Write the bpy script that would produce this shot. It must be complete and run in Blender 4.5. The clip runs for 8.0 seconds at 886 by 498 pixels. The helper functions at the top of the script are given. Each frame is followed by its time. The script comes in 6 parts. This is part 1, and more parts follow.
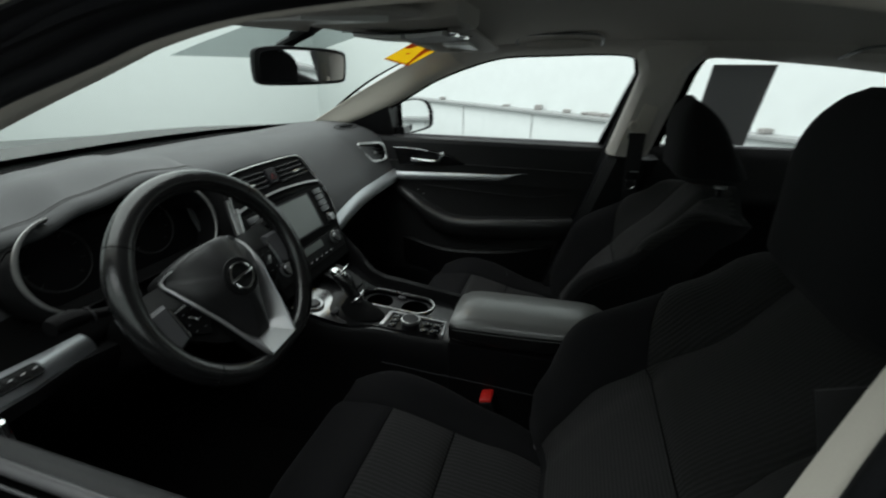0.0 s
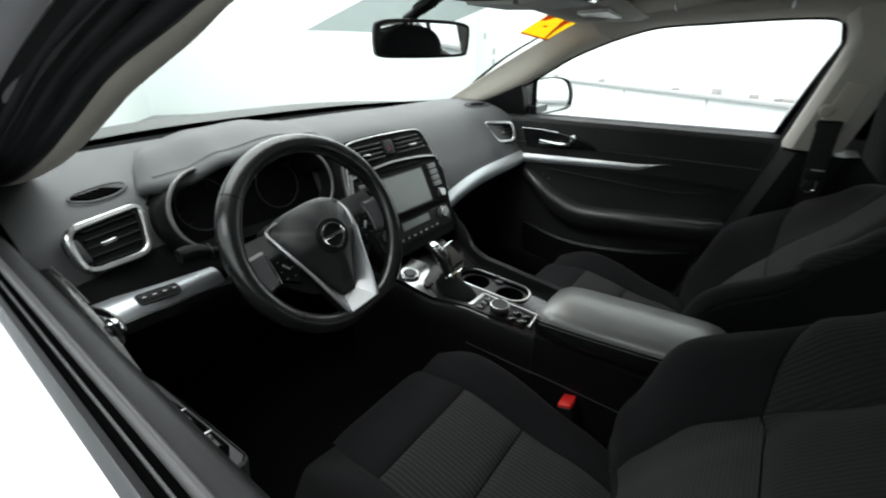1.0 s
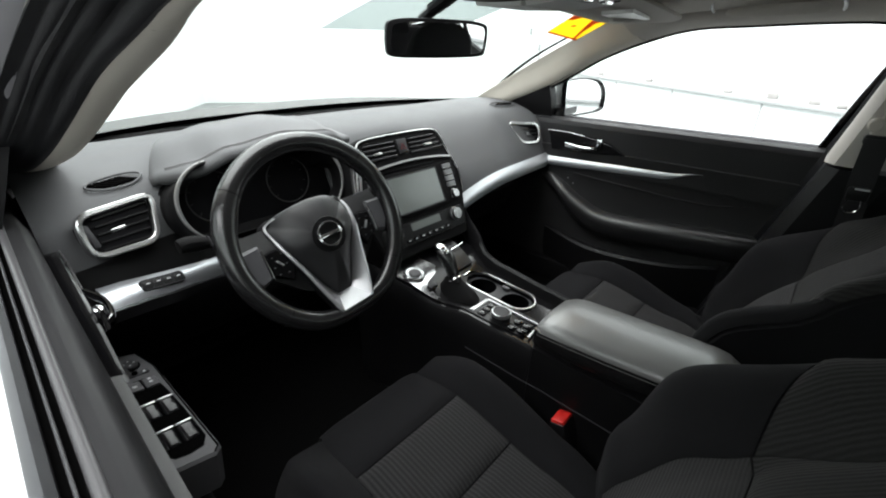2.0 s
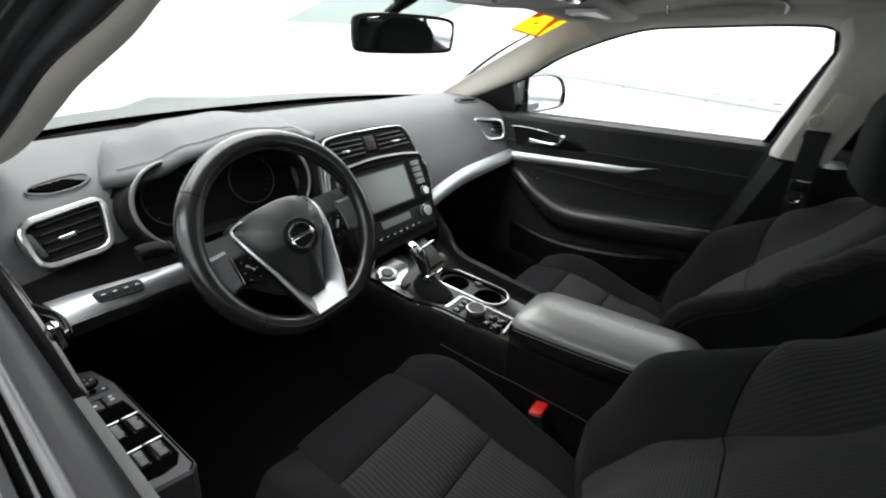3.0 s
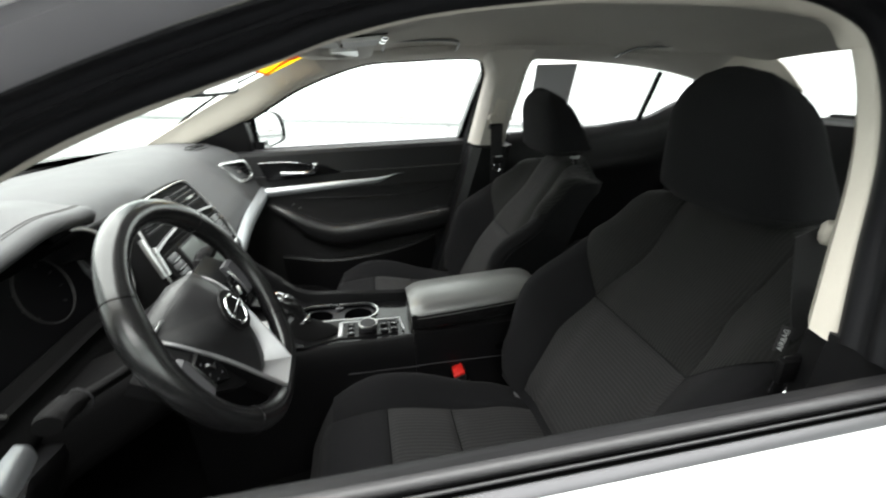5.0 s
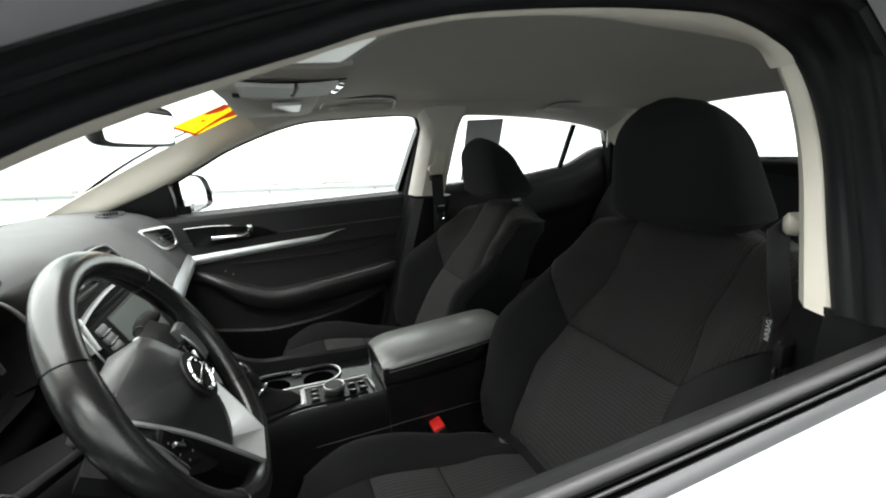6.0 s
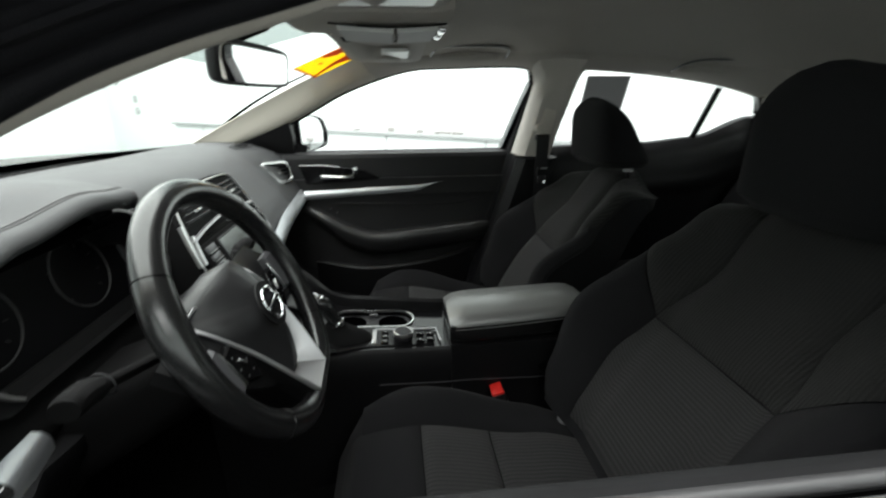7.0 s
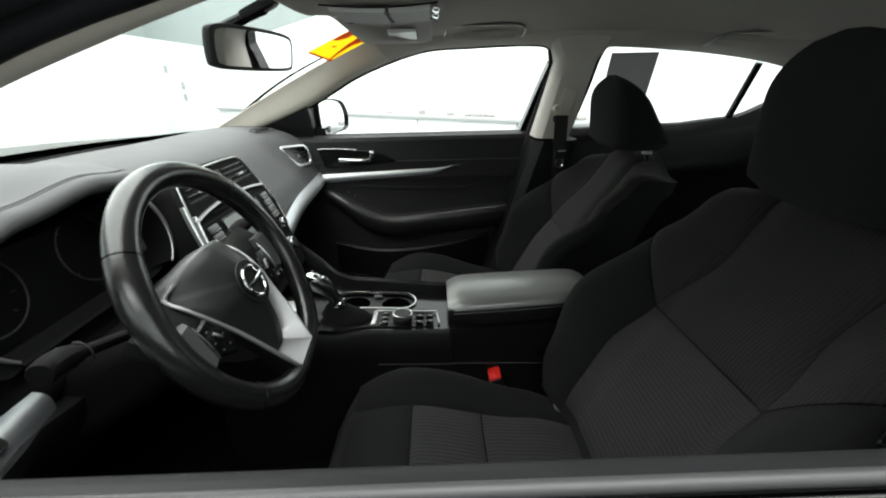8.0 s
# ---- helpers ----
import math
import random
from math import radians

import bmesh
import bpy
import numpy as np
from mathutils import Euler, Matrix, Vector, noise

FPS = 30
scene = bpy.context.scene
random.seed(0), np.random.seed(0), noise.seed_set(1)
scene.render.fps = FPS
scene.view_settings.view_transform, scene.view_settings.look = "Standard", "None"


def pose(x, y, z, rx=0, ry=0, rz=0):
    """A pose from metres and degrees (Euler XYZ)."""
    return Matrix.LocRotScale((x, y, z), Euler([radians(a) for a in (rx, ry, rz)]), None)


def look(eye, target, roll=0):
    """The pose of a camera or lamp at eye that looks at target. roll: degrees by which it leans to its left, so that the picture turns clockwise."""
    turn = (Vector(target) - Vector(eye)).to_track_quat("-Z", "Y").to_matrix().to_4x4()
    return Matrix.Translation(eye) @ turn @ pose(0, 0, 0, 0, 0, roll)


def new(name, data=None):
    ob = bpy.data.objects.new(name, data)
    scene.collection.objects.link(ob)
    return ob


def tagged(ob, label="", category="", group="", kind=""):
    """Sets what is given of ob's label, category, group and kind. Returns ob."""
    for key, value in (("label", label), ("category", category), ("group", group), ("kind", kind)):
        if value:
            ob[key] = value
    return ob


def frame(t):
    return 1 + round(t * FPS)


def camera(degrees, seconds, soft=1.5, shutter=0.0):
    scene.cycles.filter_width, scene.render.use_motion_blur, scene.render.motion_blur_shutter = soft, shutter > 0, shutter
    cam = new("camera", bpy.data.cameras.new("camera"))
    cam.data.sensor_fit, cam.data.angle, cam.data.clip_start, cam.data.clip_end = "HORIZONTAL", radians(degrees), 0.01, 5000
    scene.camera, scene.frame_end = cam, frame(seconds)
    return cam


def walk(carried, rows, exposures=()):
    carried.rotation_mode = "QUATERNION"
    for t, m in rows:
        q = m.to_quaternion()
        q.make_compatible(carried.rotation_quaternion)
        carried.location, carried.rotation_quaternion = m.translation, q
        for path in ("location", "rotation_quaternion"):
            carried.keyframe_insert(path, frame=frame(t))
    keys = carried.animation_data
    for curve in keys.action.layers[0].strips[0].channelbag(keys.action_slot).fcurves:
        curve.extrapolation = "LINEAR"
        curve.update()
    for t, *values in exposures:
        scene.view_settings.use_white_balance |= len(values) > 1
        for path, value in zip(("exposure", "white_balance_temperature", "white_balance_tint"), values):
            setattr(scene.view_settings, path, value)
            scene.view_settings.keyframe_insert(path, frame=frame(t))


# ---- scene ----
cam = camera(92.6, 8.0, soft=2.0, shutter=0.5)
PATH = [
    (0, (0.504, -0.892, 1.189), (-0.014, 0.873, 0.404), 0.4),
    (0.5, (0.549, -0.851, 1.172), (-0.265, 0.763, 0.317), 0.8),
    (1, (0.583, -0.822, 1.167), (-0.504, 0.627, 0.319), -0.5),
    (1.2, (0.6, -0.809, 1.164), (-0.561, 0.588, 0.325), -1.0),
    (2.3, (0.632, -0.75, 1.182), (-0.582, 0.579, 0.311), 0.6),
    (2.5, (0.62, -0.747, 1.182), (-0.57, 0.603, 0.31), 1.0),
    (3, (0.606, -0.773, 1.181), (-0.461, 0.669, 0.297), 1.4),
    (3.5, (0.529, -0.875, 1.177), (-0.212, 0.798, 0.369), 2.8),
    (4, (0.434, -0.967, 1.177), (0.086, 0.844, 0.405), 0.4),
    (4.5, (0.349, -0.985, 1.17), (0.217, 0.85, 0.387), -1.3),
    (5, (0.207, -0.974, 1.175), (0.533, 0.849, 0.42), -2.0),
    (5.2, (0.159, -0.965, 1.179), (0.648, 0.845, 0.484), -1.9),
    (6.3, (0.114, -0.933, 1.115), (0.825, 0.876, 0.646), -4.0),
    (6.5, (0.12, -0.932, 1.12), (0.745, 0.904, 0.634), -3.2),
    (7, (0.175, -0.924, 1.128), (0.382, 0.949, 0.459), -0.3),
    (7.5, (0.248, -0.938, 1.122), (0.275, 0.912, 0.363), 0.3),
    (8, (0.262, -0.929, 1.125), (0.29, 0.93, 0.388), -1.3),
]
EXPOSURES = [(0, -1.55, 6500, 10), (0.5, -0.95, 6500, 10), (1.0, -0.50, 6550, 14), (2.5, -0.08, 6600, 17), (3.5, 0.27, 6650, 18), (4.0, 0.46, 6750, 18), (4.5, 0.44, 6750, 18), (5.0, 0.2, 6800, 15), (6.5, -0.1, 6800, 15), (7.0, -0.42, 6700, 13), (7.5, -0.48, 6700, 13), (8, -0.33, 6700, 13)]
walk(cam, [(t, look(eye, target, roll)) for t, eye, target, roll in PATH], EXPOSURES)

# ---- light: a white photo booth with a luminous ceiling ----
world = bpy.data.worlds.new("booth_world")
scene.world = world
world.use_nodes = True
world.node_tree.nodes["Background"].inputs[0].default_value = (0.9, 0.97, 1.0, 1)
world.node_tree.nodes["Background"].inputs[1].default_value = 0.05

BOOTH_A = Vector((-0.773, 0.634, 0))      # along the long wall, forwards
BOOTH_N = Vector((-0.634, -0.773, 0))     # from the long wall towards the car
BOOTH_O = Vector((0.0, 4.0, 0))
LIGHT_POWER = 1520


def booth(a, n, z=0.0):
    p = BOOTH_O + BOOTH_A * a + BOOTH_N * n
    return Vector((p.x, p.y, z))


lamp_data = bpy.data.lights.new("ceiling_panel_light", "AREA")
lamp_data.shape, lamp_data.size, lamp_data.size_y = "RECTANGLE", 12.0, 5.6
lamp_data.energy, lamp_data.color = LIGHT_POWER, (0.95, 1.0, 0.99)
lamp = new("ceiling_light", lamp_data)
lamp.matrix_world = Matrix.Translation(booth(-0.1, 3.1, 3.55)) @ Matrix.Rotation(math.atan2(BOOTH_A.y, BOOTH_A.x), 4, "Z")


# ---- materials ----
def shader(name, colour, rough=0.5, metal=0.0, grain=0.0, grain_size=400.0, bump=0.0, bump_size=900.0, blotch=0.0, coat=0.0, sheen=0.0, spec=0.5):
    """A surface with fine relief (bump), fine colour grain and broad blotches of wear."""
    m = bpy.data.materials.new(name)
    m.use_nodes = True
    n, l = m.node_tree.nodes, m.node_tree.links
    b = n["Principled BSDF"]
    b.inputs["Roughness"].default_value, b.inputs["Metallic"].default_value = rough, metal
    b.inputs["Coat Weight"].default_value, b.inputs["Sheen Weight"].default_value = coat, sheen
    b.inputs["Specular IOR Level"].default_value = spec
    b.inputs["Base Color"].default_value = (*colour, 1)
    where = n.new("ShaderNodeTexCoord")
    if grain or blotch:
        fine, broad = n.new("ShaderNodeTexNoise"), n.new("ShaderNodeTexNoise")
        fine.inputs["Scale"].default_value, broad.inputs["Scale"].default_value = grain_size, 9.0
        broad.inputs["Detail"].default_value = 5
        for t in (fine, broad):
            l.new(where.outputs["Object"], t.inputs["Vector"])
        add = n.new("ShaderNodeMath")
        add.operation = "MULTIPLY_ADD"
        l.new(fine.outputs[0], add.inputs[0])
        add.inputs[1].default_value = grain * 2
        mix = n.new("ShaderNodeMath")
        mix.operation = "MULTIPLY_ADD"
        l.new(broad.outputs[0], mix.inputs[0])
        mix.inputs[1].default_value, mix.inputs[2].default_value = blotch * 2, 1 - blotch - grain
        l.new(mix.outputs[0], add.inputs[2])
        tint = n.new("ShaderNodeMix")
        tint.data_type, tint.blend_type = "RGBA", "MULTIPLY"
        tint.inputs[0].default_value = 1
        tint.inputs[6].default_value = (*colour, 1)
        l.new(add.outputs[0], tint.inputs[7])
        l.new(tint.outputs[2], b.inputs["Base Color"])
        wear = n.new("ShaderNodeMapRange")
        wear.inputs[3].default_value, wear.inputs[4].default_value = max(0.03, rough - 0.08), min(1, rough + 0.08)
        l.new(broad.outputs[0], wear.inputs[0])
        l.new(wear.outputs[0], b.inputs["Roughness"])
    if bump:
        pebble = n.new("ShaderNodeTexVoronoi")
        pebble.inputs["Scale"].default_value = bump_size
        l.new(where.outputs["Object"], pebble.inputs["Vector"])
        relief = n.new("ShaderNodeBump")
        relief.inputs["Strength"].default_value, relief.inputs["Distance"].default_value = bump, 0.0006
        l.new(pebble.outputs["Distance"], relief.inputs["Height"])
        l.new(relief.outputs[0], b.inputs["Normal"])
    return m


def ribbed(name, dark, light, pitch, axis, rough=0.9, wave=0.0):
    """Cloth woven in fine ribs across one axis of the object's own space."""
    m = shader(name, dark, rough, spec=0.2, sheen=0.04)
    n, l = m.node_tree.nodes, m.node_tree.links
    b, where = n["Principled BSDF"], n["Texture Coordinate"]
    w = n.new("ShaderNodeTexWave")
    w.wave_type, w.bands_direction, w.wave_profile = "BANDS", axis, "SIN"
    w.inputs["Scale"].default_value = 0.314 / pitch
    w.inputs["Distortion"].default_value, w.inputs["Detail Scale"].default_value = wave, 3.0
    l.new(where.outputs["Object"], w.inputs["Vector"])
    speck = n.new("ShaderNodeTexNoise")
    speck.inputs["Scale"].default_value = 500
    l.new(where.outputs["Object"], speck.inputs["Vector"])
    mul = n.new("ShaderNodeMath")
    mul.operation = "MULTIPLY"
    l.new(w.outputs["Fac"], mul.inputs[0]), l.new(speck.outputs[0], mul.inputs[1])
    mix = n.new("ShaderNodeMix")
    mix.data_type = "RGBA"
    mix.inputs[6].default_value, mix.inputs[7].default_value = (*dark, 1), (*light, 1)
    l.new(mul.outputs[0], mix.inputs[0])
    l.new(mix.outputs[2], b.inputs["Base Color"])
    relief = n.new("ShaderNodeBump")
    relief.inputs["Strength"].default_value, relief.inputs["Distance"].default_value = 0.45, 0.0012
    l.new(w.outputs["Fac"], relief.inputs["Height"])
    l.new(relief.outputs[0], b.inputs["Normal"])
    return m


def film(name, colour, through_share=0.6):
    """Paper or film that lets some of the light behind it through."""
    m = shader(name, colour, 0.6, grain=0.04, grain_size=120)
    n, l = m.node_tree.nodes, m.node_tree.links
    lit, mix = n.new("ShaderNodeBsdfTranslucent"), n.new("ShaderNodeMixShader")
    lit.inputs[0].default_value = (*colour, 1)
    mix.inputs[0].default_value = through_share
    l.new(n["Principled BSDF"].outputs[0], mix.inputs[1]), l.new(lit.outputs[0], mix.inputs[2])
    l.new(mix.outputs[0], n["Material Output"].inputs[0])
    return m


def glazing(name, tint, gloss=0.05):
    """A thin pane: it lets light straight through, and mirrors a little at a flat angle."""
    m = bpy.data.materials.new(name)
    m.use_nodes = True
    n, l = m.node_tree.nodes, m.node_tree.links
    n.remove(n["Principled BSDF"])
    clear, shine, mix, fres = n.new("ShaderNodeBsdfTransparent"), n.new("ShaderNodeBsdfGlossy"), n.new("ShaderNodeMixShader"), n.new("ShaderNodeMath")
    flat = n.new("ShaderNodeLayerWeight")
    flat.inputs[0].default_value = 0.12
    clear.inputs[0].default_value = (*tint, 1)
    shine.inputs["Roughness"].default_value = 0.02
    fres.operation = "MULTIPLY"
    l.new(flat.outputs["Facing"], fres.inputs[0])
    fres.inputs[1].default_value = gloss * 2
    l.new(fres.outputs[0], mix.inputs[0]), l.new(clear.outputs[0], mix.inputs[1]), l.new(shine.outputs[0], mix.inputs[2])
    l.new(mix.outputs[0], n["Material Output"].inputs[0])
    return m


M = {
    "wall": shader("white_wall_paint", (0.74, 0.78, 0.77), 0.7, grain=0.02, grain_size=40, blotch=0.05),
    "floor": shader("booth_floor_paint", (0.22, 0.225, 0.225), 0.45, grain=0.05, grain_size=60, blotch=0.1),
    # darker than the wall, so the ledge's shadow lines are in the colour
    "ledge": shader("ledge_shadow_grey", (0.36, 0.37, 0.37), 0.5, grain=0.03, blotch=0.05),
    "clutter": shader("dark_clutter", (0.30, 0.29, 0.28), 0.7, grain=0.1),
    "white_paint": shader("white_car_paint", (0.78, 0.78, 0.79), 0.25, coat=0.6, blotch=0.02),
    "gloss_black": shader("gloss_black", (0.005, 0.005, 0.0055), 0.12, spec=0.25, blotch=0.05),
    "rubber": shader("black_rubber", (0.007, 0.007, 0.008), 0.45, spec=0.10, grain=0.1, bump=0.1),
    "plastic": shader("black_grained_plastic", (0.007, 0.007, 0.0075), 0.40, spec=0.18, bump=0.18, bump_size=1100, grain=0.08, blotch=0.08),
    "satin_black": shader("satin_black_plastic", (0.007, 0.007, 0.0075), 0.30, spec=0.20, blotch=0.10, grain=0.06),
    "soft": shader("dark_soft_dash", (0.063, 0.065, 0.067), 0.55, spec=0.18, bump=0.22, bump_size=900, grain=0.08, blotch=0.10),
    "hood": shader("padded_hood_skin", (0.072, 0.074, 0.076), 0.55, spec=0.18, bump=0.22, bump_size=900, grain=0.08, blotch=0.08),
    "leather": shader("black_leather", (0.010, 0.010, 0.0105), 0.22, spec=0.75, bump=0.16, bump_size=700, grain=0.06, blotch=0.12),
    "cover": shader("moulded_airbag_skin", (0.021, 0.021, 0.0222), 0.38, spec=0.4, bump=0.22, bump_size=800, grain=0.06, blotch=0.08),
    # grey raised so part of the lid's glossy reflection is in the colour
    "arm_leather": shader("worn_leather_with_sheen", (0.112, 0.114, 0.110), 0.34, spec=0.85, coat=0.15, bump=0.2, bump_size=800, grain=0.06, blotch=0.18),
    "cloth": shader("black_seat_cloth", (0.0084, 0.0084, 0.0092), 0.95, sheen=0.03, grain=0.25, grain_size=900, bump=0.5, bump_size=1600, blotch=0.06, spec=0.10),
    "rib_across": ribbed("ribbed_insert_cloth", (0.0130, 0.0130, 0.0131), (0.034, 0.034, 0.0343), 0.0042, "X"),
    "rib_along": ribbed("ribbed_cushion_cloth", (0.012, 0.012, 0.0122), (0.041, 0.041, 0.0414), 0.0085, "Y"),
    "rib_up": ribbed("ribbed_upper_cloth", (0.0090, 0.0091, 0.0088), (0.0225, 0.0228, 0.0219), 0.0062, "Y", wave=1.2),
    "carpet": shader("black_carpet", (0.0048, 0.0048, 0.0048), 1.0, spec=0.05, grain=0.4, grain_size=600, bump=0.8, bump_size=800),
    "beige": shader("pale_grey_trim", (0.515, 0.48, 0.42), 0.75, bump=0.25, bump_size=1200, grain=0.04, grain_size=700, blotch=0.04),
    "headliner": shader("grey_headliner_cloth", (0.43, 0.405, 0.365), 0.95, grain=0.1, grain_size=900, bump=0.4, bump_size=1500, blotch=0.04),
    "visor": shader("grey_visor_skin", (0.43, 0.405, 0.37), 0.8, bump=0.3, grain=0.05, blotch=0.04),
    "silver": shader("brushed_silver_trim", (0.57, 0.595, 0.62), 0.40, metal=0.70, grain=0.05, grain_size=300, blotch=0.06),
    "strip": shader("satin_silver_door_strip", (0.58, 0.60, 0.62), 0.40, metal=0.55, grain=0.05, grain_size=300, blotch=0.06),
    "belt": shader("dark_satin_moulding", (0.07, 0.07, 0.074), 0.35, metal=0.7, grain=0.05, blotch=0.05),
    "spoke": shader("satin_silver_spoke", (0.50, 0.50, 0.51), 0.42, metal=0.9, grain=0.04, blotch=0.05),
    "cowl": shader("dark_grey_cowl", (0.045, 0.048, 0.047), 0.6, grain=0.08, blotch=0.1),
    "satin": shader("satin_chrome", (0.62, 0.62, 0.62), 0.28, metal=1.0, blotch=0.04),
    "arc": shader("dull_silver", (0.28, 0.28, 0.275), 0.40, metal=0.8, grain=0.05),
    "matt_black": shader("matt_black_plastic", (0.005, 0.005, 0.0052), 0.75, spec=0.10, bump=0.15, bump_size=900, grain=0.08, blotch=0.08),
    "pit": shader("black_opening", (0.002, 0.002, 0.002), 1.0, spec=0.0),
    "sill": shader("black_sill_skin", (0.0165, 0.0165, 0.0174), 0.50, spec=0.16, bump=0.07, bump_size=900, grain=0.1, blotch=0.1),
    "bead": shader("satin_black_lip", (0.030, 0.030, 0.032), 0.40, spec=0.5, blotch=0.08),
    "cheek": shader("smooth_grey_spoke_cheek", (0.072, 0.072, 0.077), 0.40, spec=0.45, bump=0.1, bump_size=1000, grain=0.05, blotch=0.06),
    "band": shader("brushed_silver_dash_panel", (0.56, 0.585, 0.61), 0.40, metal=0.86, grain=0.05, grain_size=300, blotch=0.06),
    # lighter than the sill skin: paints the highlight along ridges and frame edges
    "lip": shader("grey_lip_highlight", (0.052, 0.051, 0.053), 0.42, spec=0.45, blotch=0.08),
    # pale colour that paints the bright line on the door frame's rim
    "frame_edge": shader("frame_edge_highlight", (0.40, 0.385, 0.33), 0.35, metal=0.6, blotch=0.06),
    "door_skin": shader("black_door_skin", (0.019, 0.019, 0.0195), 0.34, spec=0.60, bump=0.14, bump_size=1000, grain=0.08, blotch=0.10),
    "chrome": shader("chrome", (0.75, 0.75, 0.76), 0.08, metal=1.0),
    "mirror": shader("mirror_glass", (0.92, 0.93, 0.93), 0.0, metal=1.0),
    # grey-green base carries the reflection that the dark screen would show
    "screen": shader("screen_with_reflection_grey", (0.125, 0.14, 0.134), 0.16, blotch=0.05),
    "dial": shader("dark_dial_face", (0.0035, 0.0035, 0.004), 0.5, spec=0.06, grain=0.1),
    "mark": shader("pale_print", (0.55, 0.56, 0.56), 0.6, grain=0.03),
    "keytop": shader("silver_grey_key", (0.16, 0.165, 0.17), 0.4, metal=0.5, grain=0.04),
    "panel_grey": shader("dark_grey_grained_plastic", (0.050, 0.050, 0.053), 0.55, spec=0.35, bump=0.25, bump_size=1000, grain=0.1, blotch=0.06),
    "key": shader("dark_grey_key", (0.020, 0.020, 0.022), 0.5, spec=0.3, grain=0.08, bump=0.1),
    "lens": shader("pale_grey_lens", (0.50, 0.50, 0.49), 0.6, spec=0.15, blotch=0.04),
    "label": shader("satin_lid", (0.62, 0.62, 0.60), 0.34, spec=0.6, grain=0.02, blotch=0.06),
    "red": shader("red_plastic", (0.62, 0.02, 0.015), 0.4, grain=0.04),
    "yellow": film("yellow_sticker_film", (0.80, 0.62, 0.07), 0.7),
    "sticker_red": film("red_sticker_film", (0.70, 0.22, 0.09), 0.7),
    "paper": film("window_label_back", (0.22, 0.22, 0.222), 0.6),
    "frame_trim": shader("grey_frame_face", (0.135, 0.13, 0.138), 0.45, spec=0.35, blotch=0.08),
    "plate": shader("dark_satin_plate", (0.30, 0.30, 0.305), 0.22, metal=1.0, blotch=0.10),
    "ring": shader("pale_dial_print", (0.014, 0.014, 0.014), 0.5, grain=0.04),
    "grey_plastic": shader("mid_grey_plastic", (0.075, 0.075, 0.078), 0.5, spec=0.3, grain=0.06, bump=0.1),
    "webbing": shader("black_belt_webbing", (0.015, 0.015, 0.016), 0.8, grain=0.3, grain_size=500),
    "thread": shader("grey_stitching", (0.09, 0.09, 0.09), 0.8),
    "glass": glazing("window_glass", (0.97, 0.985, 0.98), 0.05),
    "screen_glass": glazing("windshield_glass", (0.80, 0.835, 0.815), 0.05),
    "shade": glazing("grey_clear_patch", (0.42, 0.45, 0.45), 0.05),
    "hazard": shader("dull_red_print", (0.20, 0.02, 0.02), 0.6),
}


# ---- building helpers ----
def part(name, bm, material, parent=None, label="", sharp=38):
    """Links a bmesh as one mesh object, shaded smooth but for its sharp edges, under a thing or a part."""
    bmesh.ops.recalc_face_normals(bm, faces=bm.faces)
    limit = radians(sharp)
    for f in bm.faces:
        f.smooth = True
    for e in bm.edges:
        if len(e.link_faces) == 2 and e.calc_face_angle(0) > limit:
            e.smooth = False
    me = bpy.data.meshes.new(name)
    bm.to_mesh(me)
    bm.free()
    me.materials.append(M[material])
    ob = new(name, me)
    if parent:
        ob.parent = parent
        if parent.type == "EMPTY":
            ob.matrix_parent_inverse = Matrix.Translation(-parent.location)
    if label:
        ob["label"] = label
    return ob


def thing(name, at, label, category, group="", kind=""):
    """An empty at a thing's base, that carries its parts; their meshes are in world metres less that place."""
    ob = new(name)
    ob.location = at
    ob.empty_display_size = 0.05
    return tagged(ob, label, category, group, kind)


def V(*a):
    return Vector(a)


def curve(points, n=40, closed=False):
    """A smooth line through points (Catmull-Rom)."""
    p = [Vector(q) for q in points]
    out, k = [], len(p)
    spans = k if closed else k - 1
    for i in range(n + (0 if closed else 1)):
        s = i / n * spans
        j = min(int(s), spans - 1)
        u = s - j
        g = (lambda m: p[m % k]) if closed else (lambda m: p[max(0, min(k - 1, m))])
        a, b, c, d = g(j - 1), g(j), g(j + 1), g(j + 2)
        out.append(0.5 * (2 * b + (c - a) * u + (2 * a - 5 * b + 4 * c - d) * u * u + (3 * b - a - 3 * c + d) * u ** 3))
    return out


def loft(rings, bm=None, closed=True, caps=True, loop=False):
    """Skins a row of rings of equal length. closed: each ring is a loop; loop: the row closes on itself."""
    bm = bm or bmesh.new()
    rows = [[bm.verts.new(p) for p in r] for r in rings]
    k = len(rows[0])
    for i in range(len(rows) if loop else len(rows) - 1):
        a, b = rows[i], rows[(i + 1) % len(rows)]
        for j in range(k if closed else k - 1):
            q = (a[j], a[(j + 1) % k], b[(j + 1) % k], b[j])
            bm.faces.new(q)
    if caps and closed and not loop:
        bm.faces.new(rows[0][::-1]), bm.faces.new(rows[-1])
    return bm


def sweep(path, profile, up=(0, 0, 1), closed=False, bm=None, scale=None, caps=True):
    """Moves a profile of (side, up) pairs along a path."""
    rings, k = [], len(path)
    up = Vector(up)
    for i, p in enumerate(path):
        a = path[(i - 1) % k] if closed or i else path[0]
        b = path[(i + 1) % k] if closed or i < k - 1 else path[-1]
        ahead = (Vector(b) - Vector(a)).normalized()
        side = ahead.cross(up).normalized()
        top = side.cross(ahead)
        f = scale(i / max(1, k - 1)) if scale else 1.0
        rings.append([Vector(p) + side * s * f + top * u * f for s, u in profile])
    return loft(rings, bm, True, caps, closed)


